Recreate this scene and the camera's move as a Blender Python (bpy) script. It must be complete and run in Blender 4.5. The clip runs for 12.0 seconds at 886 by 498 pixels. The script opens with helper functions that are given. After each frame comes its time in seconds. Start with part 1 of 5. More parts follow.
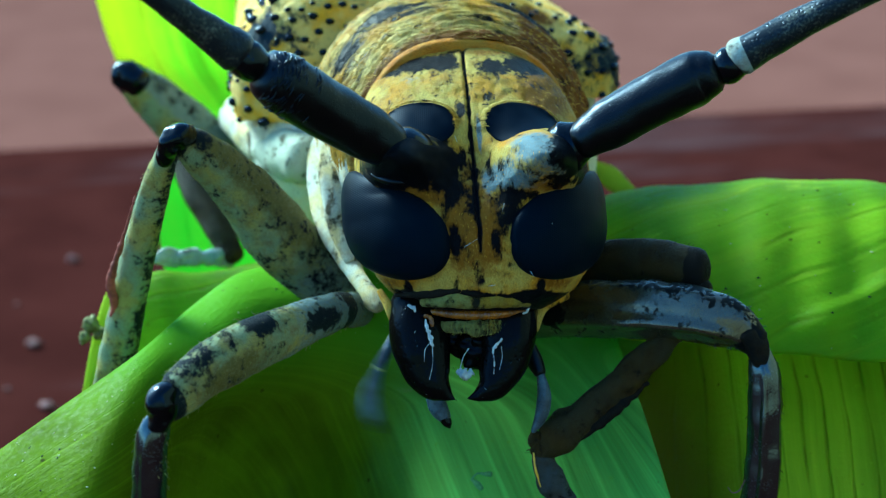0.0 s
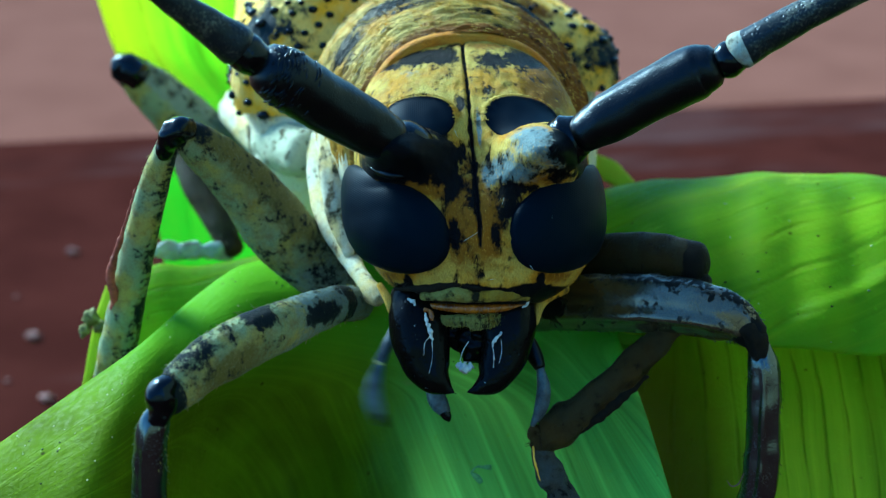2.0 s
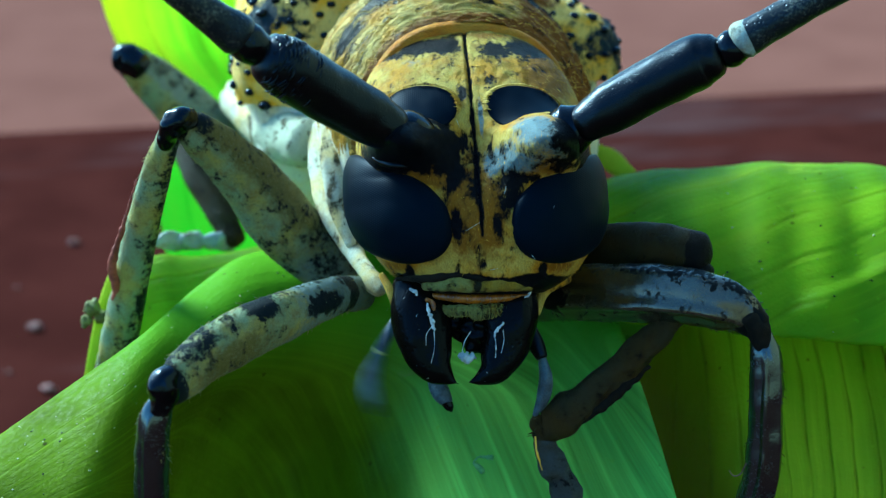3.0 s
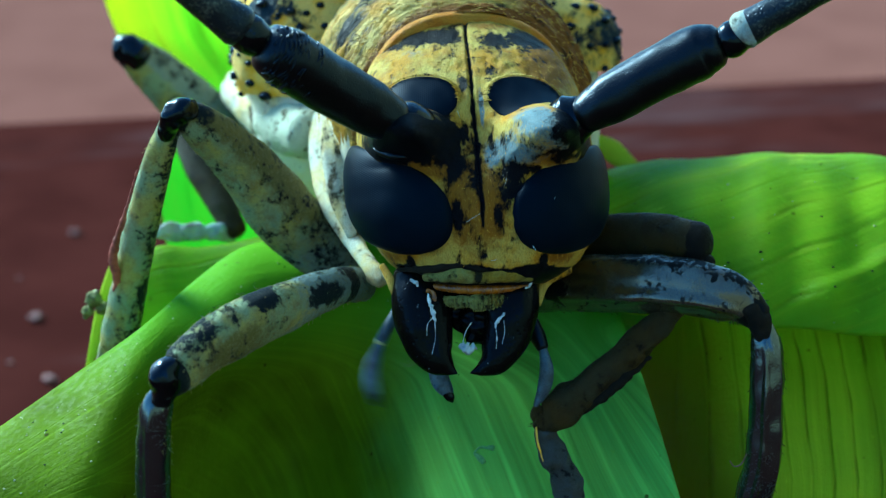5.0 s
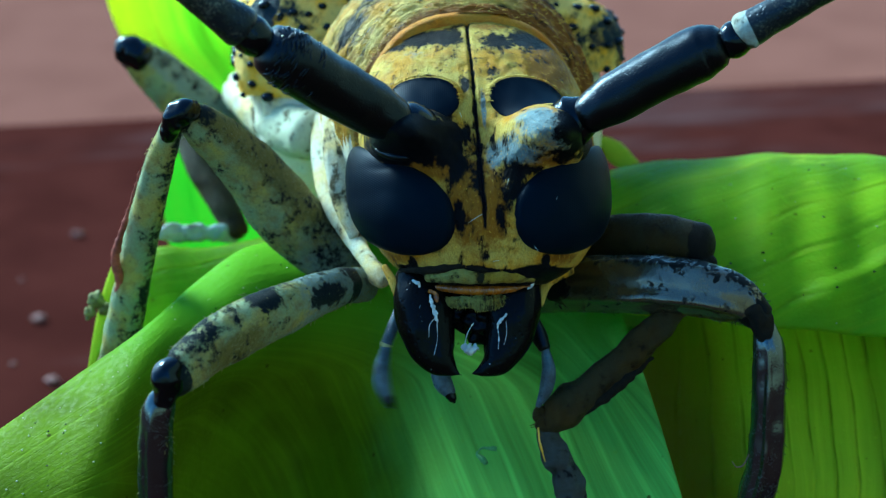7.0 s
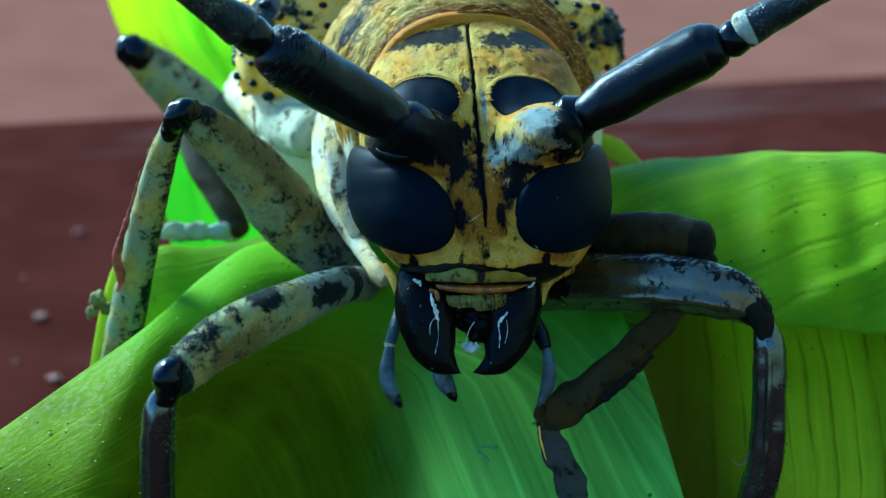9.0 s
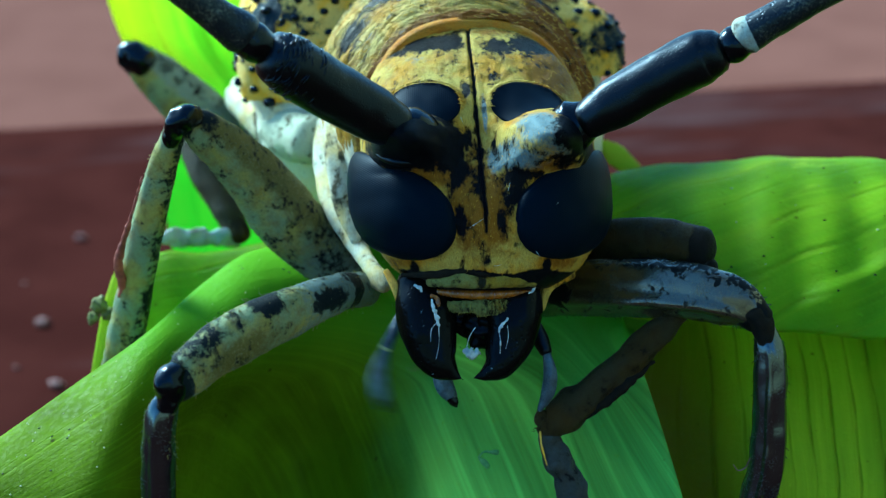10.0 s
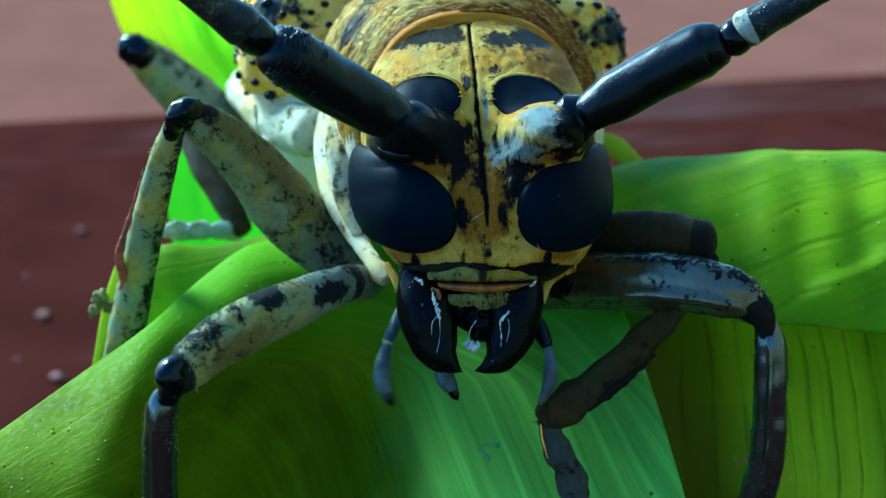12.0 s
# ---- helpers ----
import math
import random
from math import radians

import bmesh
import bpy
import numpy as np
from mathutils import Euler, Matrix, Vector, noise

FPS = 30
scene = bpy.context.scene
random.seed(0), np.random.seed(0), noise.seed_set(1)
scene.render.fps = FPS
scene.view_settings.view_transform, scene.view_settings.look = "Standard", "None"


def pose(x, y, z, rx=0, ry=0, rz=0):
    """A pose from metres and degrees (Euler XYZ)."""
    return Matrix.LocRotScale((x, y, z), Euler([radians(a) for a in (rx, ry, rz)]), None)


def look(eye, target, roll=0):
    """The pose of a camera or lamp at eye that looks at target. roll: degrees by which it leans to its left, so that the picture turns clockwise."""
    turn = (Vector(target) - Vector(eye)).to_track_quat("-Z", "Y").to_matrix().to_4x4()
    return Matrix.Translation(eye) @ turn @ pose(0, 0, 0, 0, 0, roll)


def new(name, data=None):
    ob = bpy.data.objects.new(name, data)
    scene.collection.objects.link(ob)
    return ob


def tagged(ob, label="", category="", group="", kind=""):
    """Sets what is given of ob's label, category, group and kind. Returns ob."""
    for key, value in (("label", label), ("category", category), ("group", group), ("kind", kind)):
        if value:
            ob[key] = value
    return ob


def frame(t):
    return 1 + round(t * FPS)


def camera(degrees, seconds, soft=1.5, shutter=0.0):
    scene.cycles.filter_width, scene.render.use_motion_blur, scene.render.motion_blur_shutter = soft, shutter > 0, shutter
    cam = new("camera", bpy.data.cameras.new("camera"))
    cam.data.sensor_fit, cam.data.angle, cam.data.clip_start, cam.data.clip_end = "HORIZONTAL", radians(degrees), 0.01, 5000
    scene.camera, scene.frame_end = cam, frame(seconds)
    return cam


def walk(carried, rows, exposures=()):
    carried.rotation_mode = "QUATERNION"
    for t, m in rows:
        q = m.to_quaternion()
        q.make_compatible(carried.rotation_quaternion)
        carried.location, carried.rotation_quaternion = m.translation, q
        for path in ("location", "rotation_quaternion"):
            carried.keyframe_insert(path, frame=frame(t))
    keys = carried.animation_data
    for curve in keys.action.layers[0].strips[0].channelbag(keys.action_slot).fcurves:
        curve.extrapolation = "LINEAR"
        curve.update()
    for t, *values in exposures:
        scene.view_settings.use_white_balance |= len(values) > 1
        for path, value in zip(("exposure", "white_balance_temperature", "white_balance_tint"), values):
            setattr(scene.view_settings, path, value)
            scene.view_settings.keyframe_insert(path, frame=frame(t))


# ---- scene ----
# Sizes below are millimetres in the stage's own axes (x across, y away, z up the face of the beetle); MM turns them into metres.
MM = 0.001
TILT = 22.0     # the camera looks this far down
HEIGHT = 0.030  # of the stage's origin above the floor
STAGE = pose(0, 0, HEIGHT, -TILT, 0, 0)

# ---- camera ----
cam = camera(37.94, 12.0, soft=1.25, shutter=1.0)
cam.data.dof.use_dof = True
cam.data.dof.focus_distance = 0.039
cam.data.dof.aperture_fstop = 100.0
ROWS = [
    (0, -0, -0, -0, -0, 0, -0),
    (0.5, -0.002, -0.023, 0.028, -0.007, -0.12, -0.013),
    (1, -0.001, -0.041, 0.029, -0.021, -0.122, -0.01),
    (1.5, 0.007, -0.095, 0.039, -0.014, -0.094, -0.004),
    (2, -0.006, -0.025, 0.043, -0.021, -0.342, -0.035),
    (2.5, -0.04, 0.03, 0.044, -0.019, -0.703, 0.039),
    (3, -0.038, 0.027, 0.026, 0.019, -0.761, 0.014),
    (5, -0.027, 0.016, 0.053, 0.069, -1.205, 0.059),
    (5.5, -0.053, 0.129, 0.016, 0.089, -1.675, 0.055),
    (6, -0.014, 0.006, 0.031, 0.181, -1.199, 0.096),
    (6.5, 0.001, -0.044, 0.076, 0.191, -0.941, 0.142),
    (7, -0.014, 0.012, 0.025, 0.179, -1.136, 0.078),
    (9, 0.031, -0.056, 0.099, 0.274, -1.287, 0.21),
    (9.5, 0.011, -0.043, 0.113, 0.279, -1.401, 0.225),
    (10, 0.033, -0.121, 0.13, 0.312, -1.074, 0.24),
    (10.5, 0.033, -0.141, 0.127, 0.292, -0.973, 0.272),
    (11, 0.038, -0.151, 0.119, 0.343, -1.076, 0.259),
    (11.5, 0.043, -0.144, 0.1, 0.366, -1.216, 0.229),
    (12, 0.044, -0.124, 0.13, 0.366, -1.381, 0.23),
]
walk(cam, [(t, STAGE @ pose(MM * x, MM * (y - 38.0), MM * z, 90 + pitch, roll, yaw)) for t, x, y, z, yaw, pitch, roll in ROWS], [(0.0, 0.95, 4900, -24), (12.0, 0.95, 4900, -24)])

# ---- light: open shade under a bright sky, a veiled sun high behind the beetle ----
SUN_HEIGHT, SUN_SIDE = 34.0, -48.0
world = bpy.data.worlds.new("sky")
scene.world = world
world.use_nodes = True
sky = world.node_tree.nodes.new("ShaderNodeTexSky")
sky.sky_type, sky.sun_disc = "NISHITA", False
sky.ozone_density, sky.dust_density = 4.0, 0.4
sky.sun_elevation, sky.sun_rotation = radians(SUN_HEIGHT), radians(SUN_SIDE)
background = world.node_tree.nodes["Background"]
background.inputs["Strength"].default_value = 0.17
world.node_tree.links.new(sky.outputs["Color"], background.inputs["Color"])
sun = new("sun", bpy.data.lights.new("sun", "SUN"))
sun.data.energy, sun.data.angle, sun.data.color = 4.9, radians(20.0), (1.0, 0.97, 0.90)
sun_way = Vector((math.sin(radians(SUN_SIDE)) * math.cos(radians(SUN_HEIGHT)), math.cos(radians(SUN_SIDE)) * math.cos(radians(SUN_HEIGHT)), math.sin(radians(SUN_HEIGHT))))
sun.matrix_world = look(sun_way * 2.0, (0, 0, 0))


# ---- materials ----
class Nodes:
    """A node material under construction; texture space is millimetres."""

    def __init__(self, name):
        self.material = bpy.data.materials.new(name)
        self.material.use_nodes = True
        self.tree = self.material.node_tree
        self.shader = self.tree.nodes["Principled BSDF"]
        self.output = self.tree.nodes["Material Output"]
        coords = self.tree.nodes.new("ShaderNodeTexCoord")
        self.mm = self.add("ShaderNodeVectorMath", {0: coords.outputs["Object"], 1: (1000.0, 1000.0, 1000.0)}, operation="MULTIPLY").outputs[0]
        self.uv = coords.outputs["UV"]

    def add(self, kind, inputs=None, **settings):
        node = self.tree.nodes.new(kind)
        for key, value in settings.items():
            setattr(node, key, value)
        for key, value in (inputs or {}).items():
            if isinstance(value, bpy.types.NodeSocket):
                self.tree.links.new(value, node.inputs[key])
            else:
                node.inputs[key].default_value = value
        return node

    def link(self, socket, name):
        self.tree.links.new(socket, self.shader.inputs[name])

    def stretch(self, scale):
        return self.add("ShaderNodeVectorMath", {0: self.mm, 1: scale}, operation="MULTIPLY").outputs[0]

    def noise(self, scale, detail=3.0, rough=0.55, vector=None):
        return self.add("ShaderNodeTexNoise", {"Vector": vector or self.mm, "Scale": scale, "Detail": detail, "Roughness": rough}).outputs["Fac"]

    def cells(self, scale, feature="F1", vector=None):
        return self.add("ShaderNodeTexVoronoi", {"Vector": vector or self.mm, "Scale": scale}, feature=feature).outputs["Distance"]

    def attribute(self, name):
        return self.add("ShaderNodeAttribute", attribute_name=name).outputs["Fac"]

    def math(self, a, operation, b=0.0, c=0.0):
        return self.add("ShaderNodeMath", {0: a, 1: b, 2: c}, operation=operation).outputs[0]

    def step(self, value, low, high, to_low=0.0, to_high=1.0):
        return self.add("ShaderNodeMapRange", {"Value": value, "From Min": low, "From Max": high, "To Min": to_low, "To Max": to_high}, interpolation_type="SMOOTHSTEP").outputs["Result"]

    def mix(self, fac, a, b):
        four = lambda v: v if isinstance(v, bpy.types.NodeSocket) else (*v, 1.0)
        return self.add("ShaderNodeMix", {0: fac, 6: four(a), 7: four(b)}, data_type="RGBA").outputs[2]

    def bump(self, height, depth, strength=1.0, normal=None):
        inputs = {"Height": height, "Distance": depth * MM, "Strength": strength}
        if normal:
            inputs["Normal"] = normal
        return self.add("ShaderNodeBump", inputs).outputs["Normal"]


def pelt(name, light, pale, dark, speckle=0.5, grain=(1, 1, 1), rough=0.55, stain=0.5, gloss=0.15, relief=1.0, arcs=False, soft=1.0, deep=(0.17, 0.062, 0.004), frost=(0.17, 0.25, 0.29)):
    """Fine pubescence over dark chitin: light and pale hair, rubbed away in patches and where the mesh's "dark" says so; the mesh's "ochre" and "frost" turn the hair
    deeper or blue-grey. arcs: the grain runs along the rings of a hull."""
    n = Nodes(name)
    grainy = n.stretch(grain)
    if arcs:
        sway = n.math(n.noise(0.7, 2.0), "MULTIPLY", 0.7)
        grainy = n.add("ShaderNodeCombineXYZ", {0: n.math(n.math(n.attribute("ring"), "ADD", sway), "MULTIPLY", 1.5), 1: n.math(n.attribute("turn"), "MULTIPLY", 0.9), 2: 0.0}).outputs[0]
    fine = n.noise(6.0, 5.0, 0.68, grainy)
    broad = n.noise(1.9, 4.0, 0.62, grainy)
    hair = n.mix(n.step(n.noise(0.9, 3.0), 0.34, 0.60), light, pale)
    hair = n.mix(n.step(n.noise(2.4, 4.0, 0.7, grainy), 0.46, 0.70, 0.0, stain), hair, [c * k for c, k in zip(light, (0.45, 0.27, 0.20))])
    depth = n.math(n.attribute("ochre"), "ADD", n.math(n.math(n.noise(3.2, 4.0, 0.7), "SUBTRACT", 0.5), "MULTIPLY", 1.2))
    hair = n.mix(n.step(depth, 0.15, 0.75), hair, deep)
    rime = n.math(n.math(n.attribute("frost"), "MULTIPLY", n.noise(4.0, 4.0, 0.75)), "MULTIPLY", 1.9)
    hair = n.mix(n.step(rime, 0.30, 0.75), hair, frost)
    tuft = n.noise(26.0, 3.0, 0.65, grainy)
    hair = n.mix(n.step(tuft, 0.30, 0.56, min(0.55, 0.9 * stain), 0.0), hair, [c * 0.32 for c in light])
    hair = n.mix(n.step(tuft, 0.58, 0.75, 0.0, 0.35), hair, [min(0.85, c * 1.4 + 0.03) for c in pale])
    worn = n.math(n.math(n.attribute("dark"), "MULTIPLY", 0.85), "ADD", n.math(n.math(fine, "MULTIPLY", 1.35), "ADD", n.math(broad, "MULTIPLY", 1.7)))
    edge = 1.95 - 0.4 * speckle
    mask = n.step(worn, edge - 0.14 * soft, edge + 0.20 * soft)
    n.link(n.mix(mask, hair, dark), "Base Color")
    n.link(n.step(mask, 0.0, 1.0, rough, 0.34), "Roughness")
    n.link(n.step(mask, 0.0, 1.0, gloss, 0.06), "Specular IOR Level")
    n.shader.inputs["IOR"].default_value = 1.5
    n.link(n.bump(tuft, 0.07 * relief, 0.9, n.bump(mask, -0.05 * relief, 0.9, n.bump(broad, 0.06 * relief, 0.7))), "Normal")
    return n.material


def chitin(name, colour, dusty, dust=0.4, rough=0.28, pits=7.0, depth=0.012, gloss=0.5, flecks=0.0, tint=(0.42, 0.62, 1.0)):
    """Black glossy cuticle with a bluish sheen, pitted and dusted."""
    n = Nodes(name)
    powder = n.step(n.math(n.math(n.noise(14.0, 4.0, 0.7), "MULTIPLY", 0.6), "ADD", n.math(n.noise(1.3, 2.0), "MULTIPLY", 0.4)), 0.66 - 0.25 * dust, 0.80 - 0.2 * dust)
    base = n.mix(n.math(powder, "MULTIPLY", 0.7), colour, dusty)
    fleck = n.step(n.noise(4.5, 6.0, 0.75), 0.72 - 0.06 * flecks, 0.76 - 0.06 * flecks)
    if flecks:
        base = n.mix(fleck, base, (0.42, 0.48, 0.50))
    n.link(base, "Base Color")
    n.link(n.step(powder, 0.0, 1.0, rough, 0.6), "Roughness")
    pit = n.step(n.cells(pits), 0.0, 0.45)
    n.link(n.bump(pit, depth, 0.8, n.bump(n.noise(3.0, 3.0), 0.012, 0.5)), "Normal")
    n.shader.inputs["IOR"].default_value = 1.5 if gloss < 0.7 else 1.7
    n.shader.inputs["Specular IOR Level"].default_value = gloss
    n.shader.inputs["Specular Tint"].default_value = (*tint, 1)
    return n.material


def eye_material():
    n = Nodes("facetted_eye")
    n.shader.inputs["Base Color"].default_value = (0.003, 0.006, 0.012, 1)
    n.shader.inputs["Roughness"].default_value = 0.45
    n.shader.inputs["Specular IOR Level"].default_value = 0.055
    n.shader.inputs["Specular Tint"].default_value = (0.18, 0.42, 1.0, 1)
    place = n.add("ShaderNodeSeparateXYZ", {0: n.mm}).outputs
    rows = []
    for sx, sz in ((1.0, 0.0), (0.5, 0.866), (-0.5, 0.866)):
        along = n.math(n.math(place[0], "MULTIPLY", 105.0 * sx), "ADD", n.math(place[2], "MULTIPLY", 105.0 * sz))
        rows.append(n.math(along, "SINE"))
    facet = n.math(n.math(rows[0], "ADD", rows[1]), "ADD", rows[2])
    n.link(n.bump(facet, 0.0009, 0.9), "Normal")
    return n.material


def leaf_material(name, colour, bright, streak, veins, glow=0.35, rough=0.5, lit=(0.52, 0.80, 0.01), fibres=1.0, sheen=0.09, skylit=None, margin_shade=None, young=None, scarred=None, crest=None):
    """A living blade: parallel veins across the mesh's "vein", fibres along its "run", blotches, light through it."""
    n = Nodes(name)
    across, run = n.attribute("vein"), n.attribute("run")
    lane = n.math(across, "ADD", n.math(n.noise(0.14, 2.0), "MULTIPLY", 0.6))
    ridge = n.math(n.math(n.math(lane, "MULTIPLY", veins), "FRACT"), "PINGPONG", 0.5)
    fade = n.step(n.noise(0.5, 2.0), 0.35, 0.65, 0.25, 1.0)
    line = n.math(n.step(ridge, 0.0, 0.11, 1.0, 0.0), "MULTIPLY", fade)
    fibre_at = n.add("ShaderNodeCombineXYZ", {0: n.math(lane, "MULTIPLY", 3.0), 1: n.math(run, "MULTIPLY", 0.25)}).outputs[0]
    fibre = n.noise(2.2, 4.0, 0.6, fibre_at)
    blotch = n.step(n.noise(0.35, 3.0, 0.6), 0.3, 0.7)
    green = n.mix(blotch, colour, bright)
    if skylit:
        # the other half's skylight is put into its colour as a cooler green
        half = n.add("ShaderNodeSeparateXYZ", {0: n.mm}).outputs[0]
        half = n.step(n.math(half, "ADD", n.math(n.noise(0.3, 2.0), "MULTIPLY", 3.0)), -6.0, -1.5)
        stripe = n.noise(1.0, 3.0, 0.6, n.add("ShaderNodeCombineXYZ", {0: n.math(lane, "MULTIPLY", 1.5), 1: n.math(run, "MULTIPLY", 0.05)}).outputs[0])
        shade = n.mix(n.step(stripe, 0.30, 0.46, 0.75, 0.0), skylit, [c * 0.5 for c in skylit])
        cool_green = n.mix(n.step(stripe, 0.48, 0.66, 0.0, 0.8), shade, [min(1.0, c * 1.7) for c in skylit])
        green, streak = n.mix(half, green, cool_green), n.mix(half, streak, [min(1.0, c * 1.5) for c in skylit])
    green = n.mix(n.step(fibre, 0.5, 0.72, 0.0, 0.65 * fibres), green, streak)
    green = n.mix(n.step(fibre, 0.28, 0.46, 0.5 * fibres, 0.0), green, [c * 0.55 for c in colour])
    green = n.mix(n.step(n.noise(3.0, 4.0, 0.65), 0.62, 0.78, 0.0, 0.5), green, [min(1.0, c * 1.8) for c in bright])
    band = n.noise(1.0, 2.0, 0.5, n.add("ShaderNodeCombineXYZ", {0: n.math(lane, "MULTIPLY", 1.3), 1: n.math(run, "MULTIPLY", 0.05)}).outputs[0])
    green = n.mix(n.step(band, 0.48, 0.70, 0.0, 0.7 * fibres), green, streak)
    green = n.mix(n.step(band, 0.32, 0.46, 0.4 * fibres, 0.0), green, [c * 0.6 for c in colour])
    green = n.mix(n.math(line, "MULTIPLY", 0.5 * fibres), green, [c * 0.35 for c in colour])
    if margin_shade:
        # brown along one margin: shade beside the front leaf, put into the colour
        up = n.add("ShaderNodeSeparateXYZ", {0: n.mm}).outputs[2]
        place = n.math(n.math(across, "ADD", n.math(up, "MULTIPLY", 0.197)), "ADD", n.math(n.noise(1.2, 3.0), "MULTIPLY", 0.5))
        green = n.mix(n.step(place, 8.9, 11.2, 0.94, 0.0), green, margin_shade)
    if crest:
        # a greener, lighter tone where the blade bends over
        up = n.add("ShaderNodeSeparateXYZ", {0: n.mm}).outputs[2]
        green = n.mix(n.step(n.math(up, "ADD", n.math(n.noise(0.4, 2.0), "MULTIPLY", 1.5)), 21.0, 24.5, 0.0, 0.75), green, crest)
    if scarred:
        # pale dashes along the fibres
        dash = n.noise(1.0, 4.0, 0.7, n.add("ShaderNodeCombineXYZ", {0: n.math(lane, "MULTIPLY", 2.4), 1: n.math(run, "MULTIPLY", 0.8)}).outputs[0])
        green = n.mix(n.math(n.step(dash, 0.56, 0.70), "MULTIPLY", n.step(n.noise(0.22, 2.0), 0.42, 0.62)), green, scarred)
    if young:
        # greener towards the foot, yellow along one margin
        up = n.add("ShaderNodeSeparateXYZ", {0: n.mm}).outputs[2]
        green = n.mix(n.step(n.math(up, "ADD", n.math(n.noise(0.3, 2.0), "MULTIPLY", 4.0)), 31.0, 38.0, 0.9, 0.0), green, young[0])
        green = n.mix(n.math(n.step(across, 0.4, 3.2, 0.8, 0.0), "MULTIPLY", n.step(up, 31.0, 36.0)), green, young[1])
        lit = n.mix(0.85, lit, green)
    spot = n.step(n.math(n.cells(0.8), "ADD", n.math(n.noise(6.0, 2.0), "MULTIPLY", 0.05)), 0.06, 0.10, 1.0, 0.0)
    green = n.mix(n.math(spot, "MULTIPLY", 0.85), green, (0.025, 0.020, 0.004))
    n.link(green, "Base Color")
    n.link(n.step(n.noise(4.0, 3.0), 0.3, 0.7, rough - 0.1, rough + 0.15), "Roughness")
    normal = n.bump(n.math(n.math(fibre, "MULTIPLY", 0.7), "SUBTRACT", line), 0.10, 0.6 * fibres, n.bump(n.noise(6.0, 3.0), 0.05, 0.5))
    n.link(normal, "Normal")
    n.shader.inputs["Specular IOR Level"].default_value = sheen
    through_light = n.add("ShaderNodeBsdfTranslucent", {"Color": n.mix(0.6, green, lit), "Normal": normal})
    both = n.add("ShaderNodeMixShader", {0: glow, 1: n.shader.outputs[0], 2: through_light.outputs[0]})
    n.tree.links.new(both.outputs[0], n.output.inputs["Surface"])
    return n.material


def plain(name, colour, other, scale, rough, relief=0.05, gloss=0.3):
    n = Nodes(name)
    n.link(n.mix(n.step(n.noise(scale, 4.0, 0.6), 0.3, 0.7), colour, other), "Base Color")
    n.link(n.step(n.noise(scale * 4.0, 3.0), 0.3, 0.7, rough - 0.08, rough + 0.1), "Roughness")
    n.link(n.bump(n.noise(scale * 6.0, 4.0), relief, 0.6), "Normal")
    n.shader.inputs["Specular IOR Level"].default_value = gloss
    return n.material


def floor_material():
    n = Nodes("red_oxide_paint")
    scuff = n.step(n.noise(0.03, 4.0, 0.65, n.stretch((0.35, 1.6, 1.0))), 0.50, 0.66)
    paint = n.mix(n.step(n.noise(0.12, 4.0), 0.3, 0.7), (0.050, 0.0138, 0.0115), (0.037, 0.0100, 0.0085))
    n.link(n.mix(n.math(scuff, "MULTIPLY", 0.8), paint, (0.075, 0.043, 0.045)), "Base Color")
    n.shader.inputs["Roughness"].default_value = 0.8
    n.shader.inputs["Specular IOR Level"].default_value = 0.0
    n.link(n.bump(n.noise(0.6, 4.0), 0.05, 0.6), "Normal")
    return n.material


BLACK = (0.003, 0.004, 0.007)
FACE = pelt("yellow_face_hair", (0.54, 0.28, 0.008), (0.56, 0.43, 0.085), BLACK, 0.42, (1, 1, 0.5), 0.6, 0.45, deep=(0.24, 0.11, 0.006))
COLLAR = pelt("ochre_collar", (0.64, 0.24, 0.012), (0.54, 0.28, 0.03), (0.03, 0.025, 0.02), 0.3, (0.4, 1.6, 1.6), 0.5)
SHIELD = pelt("ochre_wrinkled_cuticle", (0.48, 0.26, 0.015), (0.44, 0.34, 0.085), BLACK, 0.56, (1, 1, 1), 0.6, 0.75, arcs=True)
WING = pelt("yellow_wing_case", (0.88, 0.48, 0.015), (0.88, 0.66, 0.18), (0.018, 0.032, 0.050), 0.2, (1, 1, 1), 0.55, 0.25)
PALE = pelt("pale_underside_hair", (0.82, 0.74, 0.44), (0.80, 0.80, 0.66), (0.05, 0.05, 0.04), 0.32, (1, 1, 0.5), 0.65, 0.2)
FLANK = pelt("white_flank_hair", (0.72, 0.60, 0.26), (0.70, 0.72, 0.58), (0.10, 0.09, 0.05), 0.3, (1, 0.5, 0.8), 0.65, 0.4, frost=(0.52, 0.57, 0.42))
LEG = pelt("grey_leg_hair", (0.42, 0.38, 0.095), (0.29, 0.37, 0.21), (0.012, 0.017, 0.022), 0.46, (1, 1, 1), 0.5, 0.55, 0.2, 0.8, soft=1.0, deep=(0.16, 0.145, 0.042), frost=(0.25, 0.32, 0.30))
LIP = pelt("olive_lip_hair", (0.30, 0.22, 0.02), (0.24, 0.26, 0.08), (0.02, 0.02, 0.012), 0.72, (1, 1, 1), 0.5, 0.5)
# darker copies of the leg hair, with the beetle's shade put into the colour
LEG_SHADED = pelt("shaded_glossy_leg", (0.040, 0.031, 0.008), (0.040, 0.043, 0.026), (0.006, 0.007, 0.008), 0.42, (1, 1, 1), 0.20, 0.6, 1.0, 0.06, soft=0.6)
LEG_BROWN_SHADED = pelt("shaded_brown_leg_hair", (0.050, 0.034, 0.008), (0.040, 0.036, 0.016), (0.012, 0.011, 0.010), 0.55, (1, 1, 1), 0.50)
SOCKET = pelt("pale_ring_hair", (0.50, 0.52, 0.42), (0.42, 0.54, 0.56), (0.03, 0.035, 0.04), 0.45)
